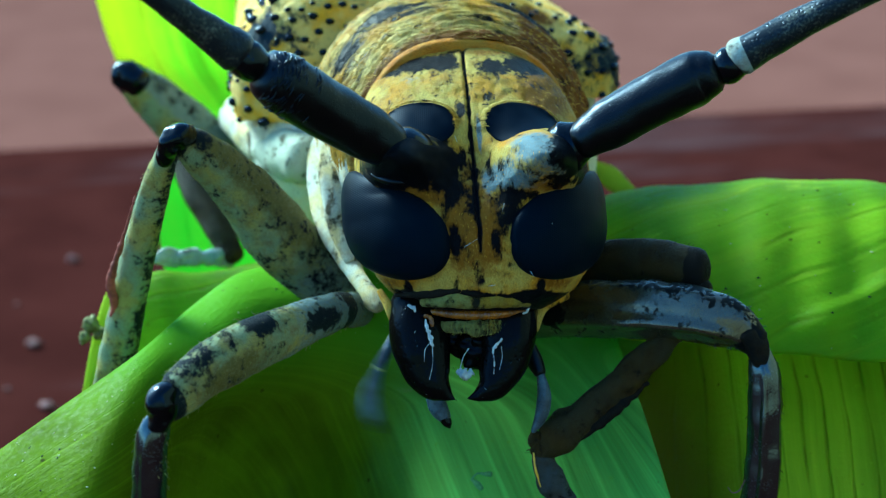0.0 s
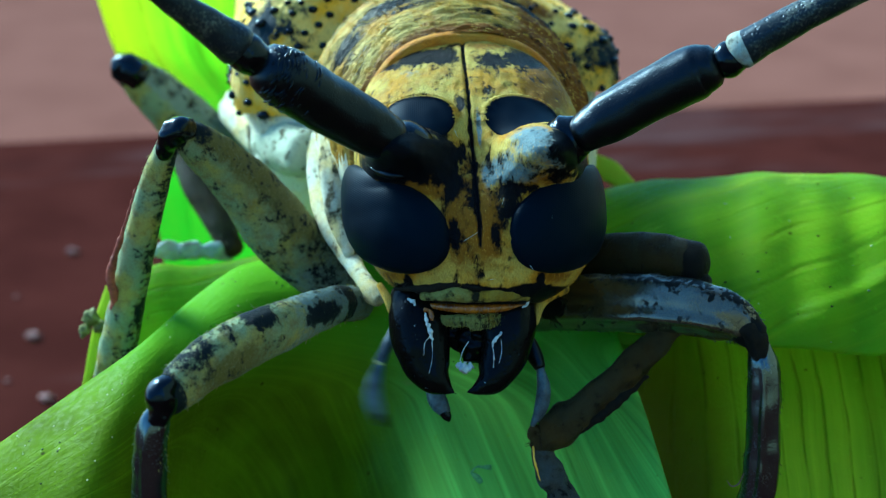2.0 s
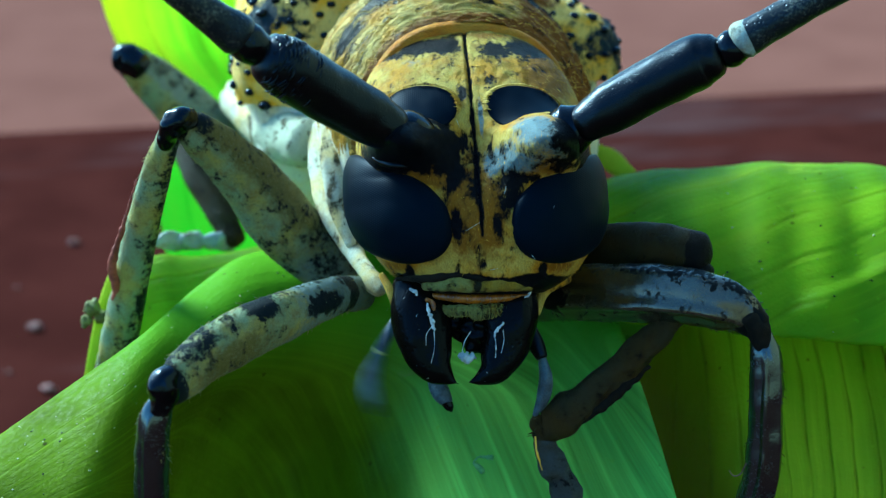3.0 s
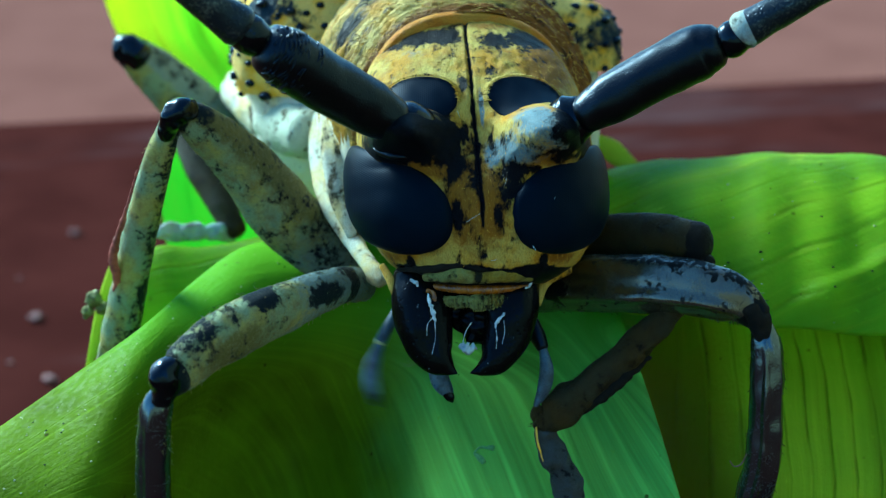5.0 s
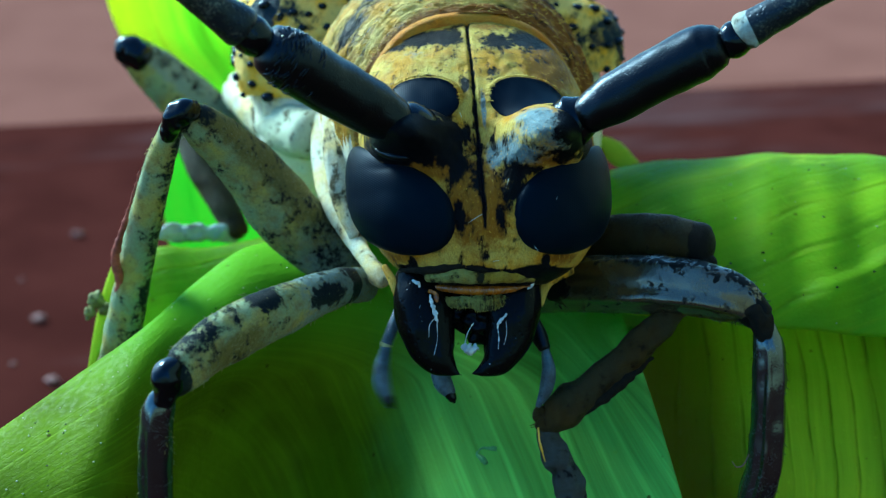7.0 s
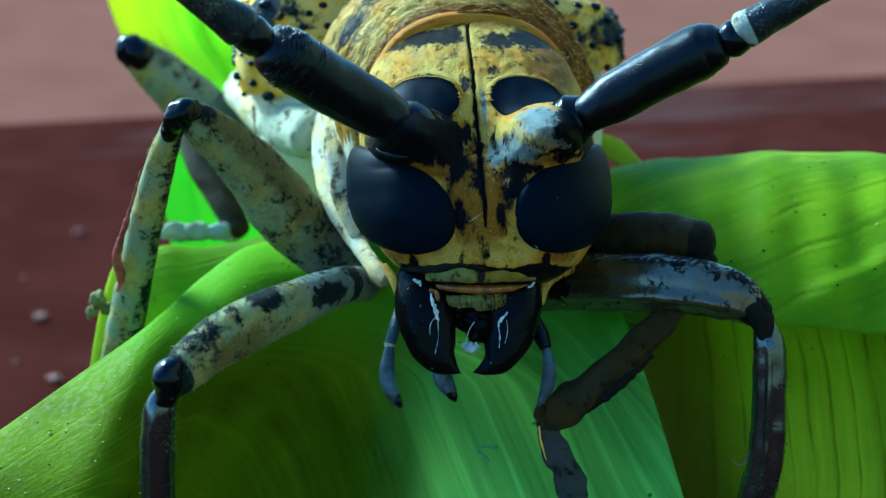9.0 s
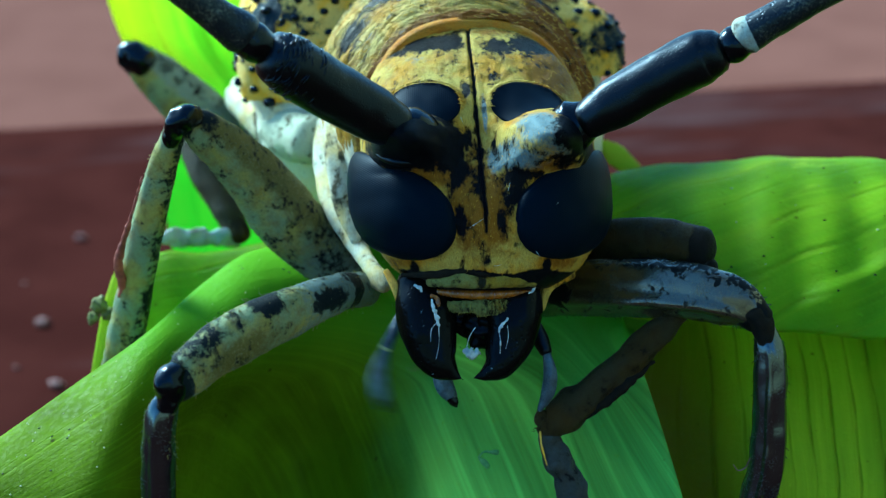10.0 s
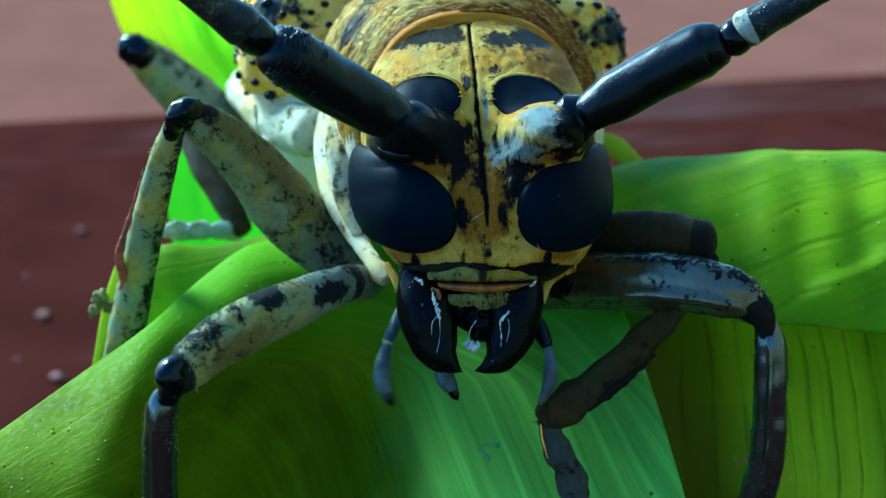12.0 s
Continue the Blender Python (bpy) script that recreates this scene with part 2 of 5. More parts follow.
SHELL = chitin("black_cuticle", (0.003, 0.0028, 0.0025), (0.05, 0.06, 0.06), 0.0, 0.20, 7.0, 0.008, 0.34)
SCAPE = chitin("rough_black_cuticle", (0.004, 0.0034, 0.0026), (0.05, 0.055, 0.05), 0.10, 0.30, 14.0, 0.008, 0.32)
DUSTY = chitin("dusty_black_cuticle", (0.012, 0.014, 0.016), (0.19, 0.20, 0.16), 0.6, 0.32, 8.0, 0.02, 0.3)
TIBIA = chitin("dark_grey_cuticle", (0.008, 0.009, 0.009), (0.042, 0.054, 0.056), 0.50, 0.22, 9.0, 0.003, 0.90, 0.0, (0.66, 0.82, 1.0))
MANDIBLE = chitin("black_jaw", (0.004, 0.0036, 0.003), (0.10, 0.11, 0.11), 0.05, 0.20, 6.0, 0.012, 0.10, 0.85)
PALP = plain("blue_grey_palp", (0.085, 0.135, 0.19), (0.022, 0.036, 0.055), 2.6, 0.34, 0.08, 0.5)
TARSUS = pelt("grey_foot_hair", (0.034, 0.032, 0.024), (0.044, 0.055, 0.058), (0.010, 0.011, 0.013), 0.5, (1, 1, 1), 0.42, 0.5, 0.4)
WHITE = plain("dried_white_film", (0.66, 0.74, 0.78), (0.46, 0.54, 0.60), 6.0, 0.6)
AMBER = plain("amber_membrane", (0.34, 0.13, 0.008), (0.10, 0.035, 0.004), 3.0, 0.22, 0.02, 0.6)
EYE = eye_material()
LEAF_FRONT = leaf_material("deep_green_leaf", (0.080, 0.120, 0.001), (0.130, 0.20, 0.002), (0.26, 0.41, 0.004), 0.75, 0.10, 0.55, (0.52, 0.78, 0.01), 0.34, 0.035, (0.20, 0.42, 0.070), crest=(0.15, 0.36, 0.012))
LEAF_ROLL = leaf_material("bright_green_leaf", (0.19, 0.34, 0.006), (0.36, 0.58, 0.010), (0.68, 0.80, 0.020), 0.9, 0.62, 0.45, (0.60, 0.84, 0.01), 0.5, 0.16, scarred=(0.72, 0.80, 0.05))
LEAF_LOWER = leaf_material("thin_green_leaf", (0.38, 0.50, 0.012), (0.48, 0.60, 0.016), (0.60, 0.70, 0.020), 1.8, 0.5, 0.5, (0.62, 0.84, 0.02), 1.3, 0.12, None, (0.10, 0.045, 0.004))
LEAF_BACK = leaf_material("yellow_green_leaf", (0.52, 0.88, 0.07), (0.62, 0.90, 0.08), (0.76, 0.90, 0.09), 0.5, 0.82, 0.5, (0.60, 0.98, 0.12), young=((0.29, 0.60, 0.10), (0.85, 0.85, 0.03)))
LEAF_TIP = leaf_material("pale_leaf_tip", (0.40, 0.56, 0.04), (0.52, 0.62, 0.05), (0.62, 0.66, 0.06), 0.5, 0.5, 0.5, (0.62, 0.74, 0.06))
FLOOR = floor_material()
PAVING = plain("pink_terracotta", (0.185, 0.080, 0.062), (0.155, 0.066, 0.051), 0.02, 0.9, 0.05, 0.0)
BLOCKER = plain("pale_olive_blocker", (0.36, 0.34, 0.20), (0.30, 0.29, 0.17), 0.01, 0.8, 0.3, 0.1)
DARK_GROUND = plain("dark_unseen_ground", (0.045, 0.055, 0.025), (0.03, 0.035, 0.018), 0.004, 0.9, 1.0, 0.1)
CRUMB = plain("dry_plant_crumb", (0.26, 0.28, 0.09), (0.10, 0.10, 0.04), 4.0, 0.7)
TEAR = plain("pale_torn_tissue", (0.22, 0.42, 0.16), (0.10, 0.24, 0.07), 3.0, 0.5)
BRUSH = plain("black_hair_brush", (0.008, 0.008, 0.007), (0.016, 0.013, 0.009), 5.0, 0.8, 0.1, 0.1)
HAIR_YELLOW = plain("yellow_hair", (0.70, 0.38, 0.012), (0.64, 0.45, 0.07), 1.2, 0.6, 0.0, 0.15)
HAIR_LIP = plain("olive_hair", (0.36, 0.33, 0.07), (0.24, 0.26, 0.09), 2.0, 0.6, 0.0, 0.15)
HAIR_CREAM = plain("cream_hair", (0.78, 0.56, 0.13), (0.74, 0.44, 0.04), 1.0, 0.6, 0.0, 0.15)
HAIR_GREY = plain("grey_hair", (0.30, 0.26, 0.08), (0.22, 0.26, 0.18), 1.0, 0.6, 0.0, 0.15)
DUST = plain("pale_dust", (0.26, 0.15, 0.15), (0.18, 0.09, 0.09), 2.0, 0.9)
DUST_PALE = plain("pale_leaf_dust", (0.55, 0.56, 0.30), (0.40, 0.42, 0.2), 2.0, 0.7)
RED_STRAND = plain("dry_red_strand", (0.40, 0.11, 0.08), (0.18, 0.05, 0.04), 3.0, 0.5)

# ---- building helpers ----
ORIGIN = {}


def part(name, bm, material, parent=None, label="", at=(0, 0, 0), smooth=True):
    """Links a bmesh (millimetres of the stage) as one mesh object; at: its origin on the stage."""
    at = Vector(at)
    bmesh.ops.recalc_face_normals(bm, faces=bm.faces)
    for v in bm.verts:
        v.co = (v.co - at) * MM
    for f in bm.faces:
        f.smooth = smooth
    data = bpy.data.meshes.new(name)
    bm.to_mesh(data)
    bm.free()
    data.materials.append(material)
    ob = new(name, data)
    ORIGIN[ob.name] = at
    if parent:
        ob.parent = parent
        ob.matrix_basis = Matrix.Translation((at - ORIGIN[parent.name]) * MM)
    else:
        ob.matrix_basis = STAGE @ Matrix.Translation(at * MM)
    if label:
        tagged(ob, label)
    return ob


def thing(name, at, label, category, group="", kind=""):
    """An Empty at a thing's base, at a place of the stage."""
    ob = new(name)
    ob.empty_display_size = 0.002
    ORIGIN[ob.name] = Vector(at)
    ob.matrix_basis = STAGE @ Matrix.Translation(Vector(at) * MM)
    return tagged(ob, label, category, group, kind)


def spline(points, steps):
    """Catmull-Rom through tuples of any length."""
    pts = [np.array(p, float) for p in points]
    pts = [2 * pts[0] - pts[1], *pts, 2 * pts[-1] - pts[-2]]
    out = []
    for i in range(1, len(pts) - 2):
        a, b, c, d = pts[i - 1:i + 3]
        for k in range(steps):
            u = k / steps
            out.append(0.5 * (2 * b + (c - a) * u + (2 * a - 5 * b + 4 * c - d) * u * u + (3 * b - a - 3 * c + d) * u ** 3))
    out.append(pts[-2])
    return out


def tube(points, sides=28, steps=9, flat=1.0, uneven=0.0, rate=1.5, dark=None, seed=0.0, into=None, ridges=(), ochre=None, frost=None):
    """A rounded limb through (place, radius) pairs. flat: depth over width. dark(along, round): bare patches and
    painted shade, 0 to 1. ridges: (angle, height, width).
    """
    bm = into or bmesh.new()
    mark = bm.verts.layers.float.get("dark") or bm.verts.layers.float.new("dark")
    tints = [(bm.verts.layers.float.get(k) or bm.verts.layers.float.new(k), f) for k, f in (("ochre", ochre), ("frost", frost)) if f]
    line = spline([(*p, r) for p, r in points], steps)
    places = [Vector(l[:3]) for l in line]
    radii = [max(0.004, l[3]) for l in line]
    ways = [(places[min(i + 1, len(places) - 1)] - places[max(i - 1, 0)]).normalized() for i in range(len(places))]
    # rounded ends
    ends = []
    for k in (0.97, 0.8, 0.45):
        ends.append((places[0] - ways[0] * radii[0] * 0.6 * k, radii[0] * math.sqrt(1 - k * k), ways[0], 0.0))
    body = [(p, r, w, i / (len(places) - 1)) for i, (p, r, w) in enumerate(zip(places, radii, ways))]
    tail = []
    for k in (0.45, 0.8, 0.97):
        tail.append((places[-1] + ways[-1] * radii[-1] * 0.6 * k, radii[-1] * math.sqrt(1 - k * k), ways[-1], 1.0))
    rings = ends + body + tail
    side = Vector((0, 1, 0))
    made = []
    for p, r, w, along in rings:
        side = (side - w * side.dot(w)).normalized()
        up = w.cross(side)
        ring = []
        for k in range(sides):
            a = 2 * math.pi * k / sides
            off = (up * math.cos(a) + side * math.sin(a) * flat) * r
            for turn, height, wide in ridges:
                off *= 1 + height * math.exp(-((a - turn) / wide) ** 2) * math.sin(math.pi * along)
            co = p + off
            if uneven:
                co = co + off.normalized() * uneven * noise.noise(co * rate + Vector((seed, 0, 0)))
            v = bm.verts.new(co)
            v[mark] = dark(along, a) if dark else 0.0
            for layer, tint in tints:
                v[layer] = tint(along, a)
            ring.append(v)
        made.append(ring)
    for a, b in zip(made, made[1:]):
        for k in range(sides):
            bm.faces.new((a[k], a[(k + 1) % sides], b[(k + 1) % sides], b[k]))
    bm.faces.new(made[0])
    bm.faces.new(made[-1])
    return bm


def sheet(place, nu, nv, vein=None, cut=None):
    """A grid from place(u, v); vein(u, v): the coordinate across the veins."""
    bm = bmesh.new()
    lane = bm.verts.layers.float.new("vein")
    run = bm.verts.layers.float.new("run")
    bm.verts.layers.float.new("dark")
    grid = []
    for i in range(nu + 1):
        row = []
        for j in range(nv + 1):
            p = bm.verts.new(place(i / nu, j / nv))
            p[lane] = vein(i / nu, j / nv) if vein else 0.0
            p[run] = 0.5 * (p.co.x - p.co.z)
            row.append(p)
        grid.append(row)
    for i in range(nu):
        for j in range(nv):
            bm.faces.new((grid[i][j], grid[i + 1][j], grid[i + 1][j + 1], grid[i][j + 1]))
    return bm


def blob(centre, radius, uneven=0.3, rate=2.0, stretch=(1, 1, 1), detail=3, into=None):
    bm = into or bmesh.new()
    if not bm.verts.layers.float.get("dark"):
        bm.verts.layers.float.new("dark")
    made = bmesh.ops.create_icosphere(bm, subdivisions=detail, radius=1.0)["verts"]
    c = Vector(centre)
    for v in made:
        d = v.co.normalized()
        r = radius * (1 + uneven * noise.noise(d * rate + c))
        v.co = c + Vector((d.x * stretch[0], d.y * stretch[1], d.z * stretch[2])) * r
    return bm


def smooth_step(a, b, x):
    t = min(1.0, max(0.0, (x - a) / (b - a)))
    return t * t * (3 - 2 * t)


def along_line(points, x):
    """Smooth height of a line of (x, value) pairs at x."""
    xs = [p[0] for p in points]
    if x <= xs[0]:
        k = 0
    elif x >= xs[-1]:
        k = len(xs) - 2
    else:
        k = max(i for i in range(len(xs) - 1) if xs[i] <= x)
    slope = lambda i: (points[min(i + 1, len(xs) - 1)][1] - points[max(i - 1, 0)][1]) / (xs[min(i + 1, len(xs) - 1)] - xs[max(i - 1, 0)])
    w = xs[k + 1] - xs[k]
    u = min(1.3, max(-0.3, (x - xs[k]) / w))
    a, b = points[k][1], points[k + 1][1]
    return (2 * u ** 3 - 3 * u * u + 1) * a + (u ** 3 - 2 * u * u + u) * w * slope(k) + (3 * u * u - 2 * u ** 3) * b + (u ** 3 - u * u) * w * slope(k + 1)


def coat(ob, count, flow, length, width, material, label, seed, keep=None, limit=0.35, centre=None):
    """Short lying hairs on a mesh's camera-side skin, thin pyramids, joined. flow(place): their way; places in millimetres of the stage."""
    rng = np.random.default_rng(seed)
    me = ob.data
    n = len(me.polygons)
    centres, normals, areas = np.empty(n * 3), np.empty(n * 3), np.empty(n)
    me.polygons.foreach_get("center", centres)
    me.polygons.foreach_get("normal", normals)
    me.polygons.foreach_get("area", areas)
    bare = np.zeros(len(me.vertices))
    me.attributes["dark"].data.foreach_get("value", bare)
    bare = np.array([bare[p.vertices[0]] for p in me.polygons])
    centres, normals = centres.reshape(-1, 3), normals.reshape(-1, 3)
    origin = np.array(ORIGIN[ob.name])
    verts, faces = [], []
    picks = rng.choice(n, count * 2, p=areas / areas.sum())
    made = 0
    for i in picks:
        if made >= count:
            break
        p, m = Vector(centres[i] / MM + origin), Vector(normals[i])
        if centre and m.dot(p - centre(p)) < 0:
            m = -m
        if m.y > 0.35 or bare[i] + rng.normal(0, 0.12) > limit or (keep and not keep(p)):
            continue
        d = Vector(flow(p)) + Vector(rng.normal(0, 0.28, 3))
        d = (d - m * d.dot(m)).normalized()
        side = m.cross(d)
        p = p + (d * rng.uniform(-0.5, 0.5) + side * rng.uniform(-0.5, 0.5)) * math.sqrt(areas[i]) / MM
        long, w = length * rng.uniform(0.6, 1.3), width * rng.uniform(0.6, 1.3)
        k = len(verts)
        for q in (p - side * w - m * 0.01, p + side * w - m * 0.01, p + m * w * 1.2 + d * long * 0.3, p + d * long + m * long * rng.uniform(0.08, 0.3)):
            verts.append((q - Vector(origin)) * MM)
        faces += [(k, k + 2, k + 3), (k + 2, k + 1, k + 3), (k, k + 1, k + 2)]
        made += 1
    data = bpy.data.meshes.new("hair")
    data.from_pydata([tuple(v) for v in verts], [], faces)
    data.materials.append(material)
    hair = new("hair", data)
    hair.parent = ob
    ORIGIN[hair.name] = ORIGIN[ob.name]
    return tagged(hair, label, kind="stuff")


# ---- setting: the painted top of a ledge, pavement below and beyond it, two unseen walls added to shape the light ----
def block(name, size, low_corner, m, material, label, category, bevel=0.002):
    bm = bmesh.new()
    bmesh.ops.create_cube(bm, size=1.0)
    for v in bm.verts:
        v.co = Vector([(c + 0.5) * s + l for c, s, l in zip(v.co, size, low_corner)])
    bmesh.ops.bevel(bm, geom=bm.edges[:], offset=bevel, segments=3, affect="EDGES")
    data = bpy.data.meshes.new(name)
    bm.to_mesh(data)
    bm.free()
    data.materials.append(material)
    ob = new(name, data)
    ob.matrix_world = m
    return tagged(ob, label, category, kind="structure")


def setting():
    # unseen ground beyond the pavement, kept dark to cut red reflections on black parts
    bm = bmesh.new()
    n, reach, drop = 40, 60.0, -0.20
    vs = [[bm.verts.new((-reach + 2 * reach * i / n, -reach + 2 * reach * j / n, drop)) for j in range(n + 1)] for i in range(n + 1)]
    for i in range(n):
        for j in range(n):
            bm.faces.new((vs[i][j], vs[i + 1][j], vs[i + 1][j + 1], vs[i][j + 1]))
    data = bpy.data.meshes.new("ground")
    bm.to_mesh(data)
    bm.free()
    data.materials.append(DARK_GROUND)
    tagged(new("ground", data), "unseen ground to the horizon, kept dark against red reflections", "ground", kind="structure")
    turn = pose(0, 0.1148, 0, 0, 0, 10.2)
    block("pavement", (4.0, 1.6, 0.06), (-2.0, -0.1, -0.22), turn, PAVING, "dusty pink terracotta pavement below the ledge", "pavement")
    block("ledge", (4.0, 0.62, 0.23), (-2.0, -0.62, -0.23), turn, FLOOR, "dark red oxide painted concrete ledge", "ledge")
    # two walls out of view, added to block and tint light on the beetle
    block("blocker_east", (0.2, 1.15, 0.85), (0.55, -0.60, -0.23), Matrix.Identity(4), BLOCKER, "unseen added wall beside the ledge that blocks skylight", "wall")
    block("blocker_south", (1.25, 0.2, 0.50), (-0.50, -0.82, -0.23), Matrix.Identity(4), BLOCKER, "unseen added low wall behind the camera that shapes front light", "wall")


setting()


# ---- the plant: blades draped, rolled and standing ----
def plant():
    base = (4.0, 16.0, -26.0)
    root = thing("leafy_plant", base, "broad glossy green leaves draped and rolled over the floor", "plant")
    crest = [(-16.48, -2.00, -8.67), (-15.07, 0.00, -7.32), (-13.58, 1.50, -6.17), (-11.76, 3.00, -4.77), (-9.84, 4.00, -3.33), (-8.57, 7.00, -1.86), (-7.30, 9.00, -0.85), (-4.81, 11.00, -0.58), (-0.53, 12.00, -0.86), (3.64, 12.00, -1.07), (6.36, 11.00, -1.27), (8.34, 10.00, -1.66)]
    ridge_z = [(p[0], p[2]) for p in crest]
    ridge_y = [(p[0], p[1]) for p in crest]

    def front(u, v):
        # v: 0 behind the crest, 0.12 on it, 1 at the foot
        x = -17.0 + u * 25.0
        top, away = along_line(ridge_z, x), along_line(ridge_y, x)
        if v < 0.12:
            k = (0.12 - v) / 0.12
            return Vector((x, away + 1.8 * math.sin(k * 1.6), top - 2.5 * (1 - math.cos(k * 1.6))))
        k = (v - 0.12) / 0.88
        down = k * k * 0.35 + k * 0.65
        foot = -27.0
        z = top + (foot - top) * down
        d = top - z
        mid = smooth_step(-6.0, 0.5, x)
        far = smooth_step(-6.5, -12.0, x)
        bulge = (4.2 + 1.0 * far) * (1 - math.exp(-d / (1.1 + 1.9 * far))) * (1 - mid) + 3.8 * (1 - math.exp(-d / 2.6)) * mid
        tuck = 0.80 * max(0.0, d - 2.0 - 4.0 * far) * (1 - mid) * (1 - 0.75 * smooth_step(6.0, 12.0, d))
        y = away - bulge + tuck + 0.35 * math.sin(x * 0.9 + z * 0.5) * smooth_step(0.5, 4.0, d)
        y -= mid * 0.66 * max(0.0, -z - 2.5) * (1 - 0.8 * smooth_step(-9.0, -14.0, z))
        y = max(y, -1.5)
        edge = smooth_step(0.80, 1.0, u)
        shift = 0.075 * max(0.0, 3.0 - z) * 1.35 * edge
        return Vector((x - 3.2 * edge + shift * 2.2, y, z))

    def front_vein(u, v):
        x = -17.0 + u * 25.0
        m = smooth_step(0.16, 0.34, v)
        return v * 22.0 * (1 - m) + (x * 1.1 - v * 13.0) * m

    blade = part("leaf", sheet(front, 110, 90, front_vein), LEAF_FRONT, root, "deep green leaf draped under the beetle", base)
    roll_top = [(4.38, 13.00, 1.03), (6.38, 12.00, 2.06), (9.03, 11.50, 2.39), (13.24, 11.00, 2.60), (16.85, 11.00, 2.43), (20.76, 11.00, 1.96), (25.06, 11.00, 1.10)]
    roll_low = [(4.13, 10.00, -2.61), (6.00, 9.00, -2.97), (8.48, 8.50, -3.20), (12.02, 8.00, -3.57), (15.82, 8.00, -3.75), (19.49, 8.00, -4.01), (23.52, 8.00, -4.22)]

    def roll(u, v):
        x = 3.9 + u * 22.0
        hi, lo = along_line([(p[0], p[2]) for p in roll_top], x), along_line([(p[0], p[2]) for p in roll_low], x)
        yt, yl = along_line([(p[0], p[1]) for p in roll_top], x), along_line([(p[0], p[1]) for p in roll_low], x)
        if v < 0.3:
            k = (0.3 - v) / 0.3
            return Vector((x, yt + 3.2 * math.sin(k * 2.2), hi - 2.6 * (1 - math.cos(k * 2.2))))
        k = (v - 0.3) / 0.7
        z = hi + (lo - hi) * (1 - math.cos(k * math.pi * 0.5)) ** 0.9
        y = yt + (yl - yt) * k - 3.4 * math.sin(k * 1.75) + 0.12 * math.sin(3 * x + 5 * k)
        # a slanting crease near the lower edge
        crease = z + 2.35 - 0.47 * (x - 12.3)
        y -= 0.32 * math.exp(-(crease / (0.22 if crease > 0 else 0.7)) ** 2) * smooth_step(11.2, 12.8, x)
        return Vector((x, y, z + 0.06 * math.sin(1.7 * x)))

    rolled = part("leaf", sheet(roll, 130, 90, lambda u, v: v * 9.0 + u * 7.0), LEAF_ROLL, root, "bright green leaf with a rolled margin", base)

    def under(u, v):
        x = 2.0 + u * 26.0
        z = 1.0 - v * 28.0
        s = smooth_step(7.0, 11.0, x)
        y = 15.0 - 6.0 * s + 0.5 * math.sin(x * 0.55 + 0.6) - (0.15 + 0.75 * s) * max(0.0, -z - 3.0) * (1 - 0.75 * smooth_step(-8.0, -14.0, z))
        return Vector((x + 0.10 * z, y, z))

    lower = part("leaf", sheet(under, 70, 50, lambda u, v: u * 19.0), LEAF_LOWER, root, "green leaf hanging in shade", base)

    def back(u, v):
        # a strip rising behind the beetle
        z = -16.0 + v * 34.0
        mid = -10.6 + 1.3 * math.exp(-((z - 6.2) / 2.0) ** 2) - 0.12 * (z - 3.0) + 0.010 * (z - 3.0) ** 2 * (1 if z < 3 else -0.6)
        wide = 3.0 + 1.3 * smooth_step(0.0, 14.0, z)
        s = u * 2 - 1
        return Vector((mid + s * wide, 25.0 + 3.5 * s + 1.0 * s * s + 0.05 * z, z + 0.4 * s))

    rear = part("leaf", sheet(back, 24, 60, lambda u, v: u * 8.0), LEAF_BACK, root, "sunlit yellow-green leaf standing behind", base)
    slip = [((-13.07, 9.00, -5.34), 0.10), ((-12.49, 9.00, -3.28), 0.30), ((-12.04, 9.00, -1.63), 0.24), ((-11.65, 9.50, -0.60), 0.05)]
    part("leaf_tip", tube(slip, 12, 6, 0.25), LEAF_TIP, root, "narrow pale green leaf tip", base)
    part("leaf_tip", tube([((6.42, 17.00, 3.76), 0.05), ((7.02, 17.00, 3.16), 0.45), ((7.62, 17.00, 2.63), 0.40), ((8.35, 17.00, 1.95), 0.3)], 14, 6, 0.3), LEAF_TIP, root, "pale green leaf tip behind the eye", base)
    def fold(u, v):
        # a bend of leaf behind the draped one, under the hind foot
        x = -12.1 + u * 8.6
        top = -0.72 + 0.25 * math.sin(x * 0.8) - 0.35 * smooth_step(-10.8, -12.1, x)
        k = (v - 0.25) / 0.75
        if v < 0.25:
            k = (0.25 - v) / 0.25
            return Vector((x - 0.5 * u, 12.6 + 3.0 * math.sin(k * 1.5), top - 0.9 * (1 - math.cos(k * 1.5))))
        return Vector((x + 0.35 * k * (1 - u), 12.6 - 1.6 * math.sin(k * 1.8), top - 6.5 * k ** 1.4))

    bend = part("leaf", sheet(fold, 40, 40, lambda u, v: v * 9.0 + u * 2.0), LEAF_ROLL, root, "bright green bend of leaf behind the beetle's foot", base)
    rng = random.Random(21)
    pale_bits, dark_bits = bmesh.new(), bmesh.new()
    for k in range(420):
        u, v = rng.uniform(0.0, 0.75) ** 1.2, 0.13 + abs(rng.gauss(0, 0.07))
        bits = pale_bits if rng.random() < 0.7 else dark_bits
        blob(front(u, v) + Vector((0, -0.03, 0.02)), rng.choice((0.02, 0.025, 0.03, 0.045)), 0.6, 2.0, (1, 1, 0.6), 1, bits)
    for k in range(160):
        u, v = rng.uniform(0.2, 1.0), rng.uniform(0.3, 0.98)
        bits = pale_bits if rng.random() < 0.4 else dark_bits
        blob(roll(u, v) + Vector((0, -0.03, 0.02)), rng.choice((0.02, 0.03, 0.04, 0.06)), 0.6, 2.0, (1, 1, 0.6), 1, bits)
    tagged(part("leaf_dust", pale_bits, DUST_PALE, blade, "pale specks of dust on the leaf", base), kind="stuff")
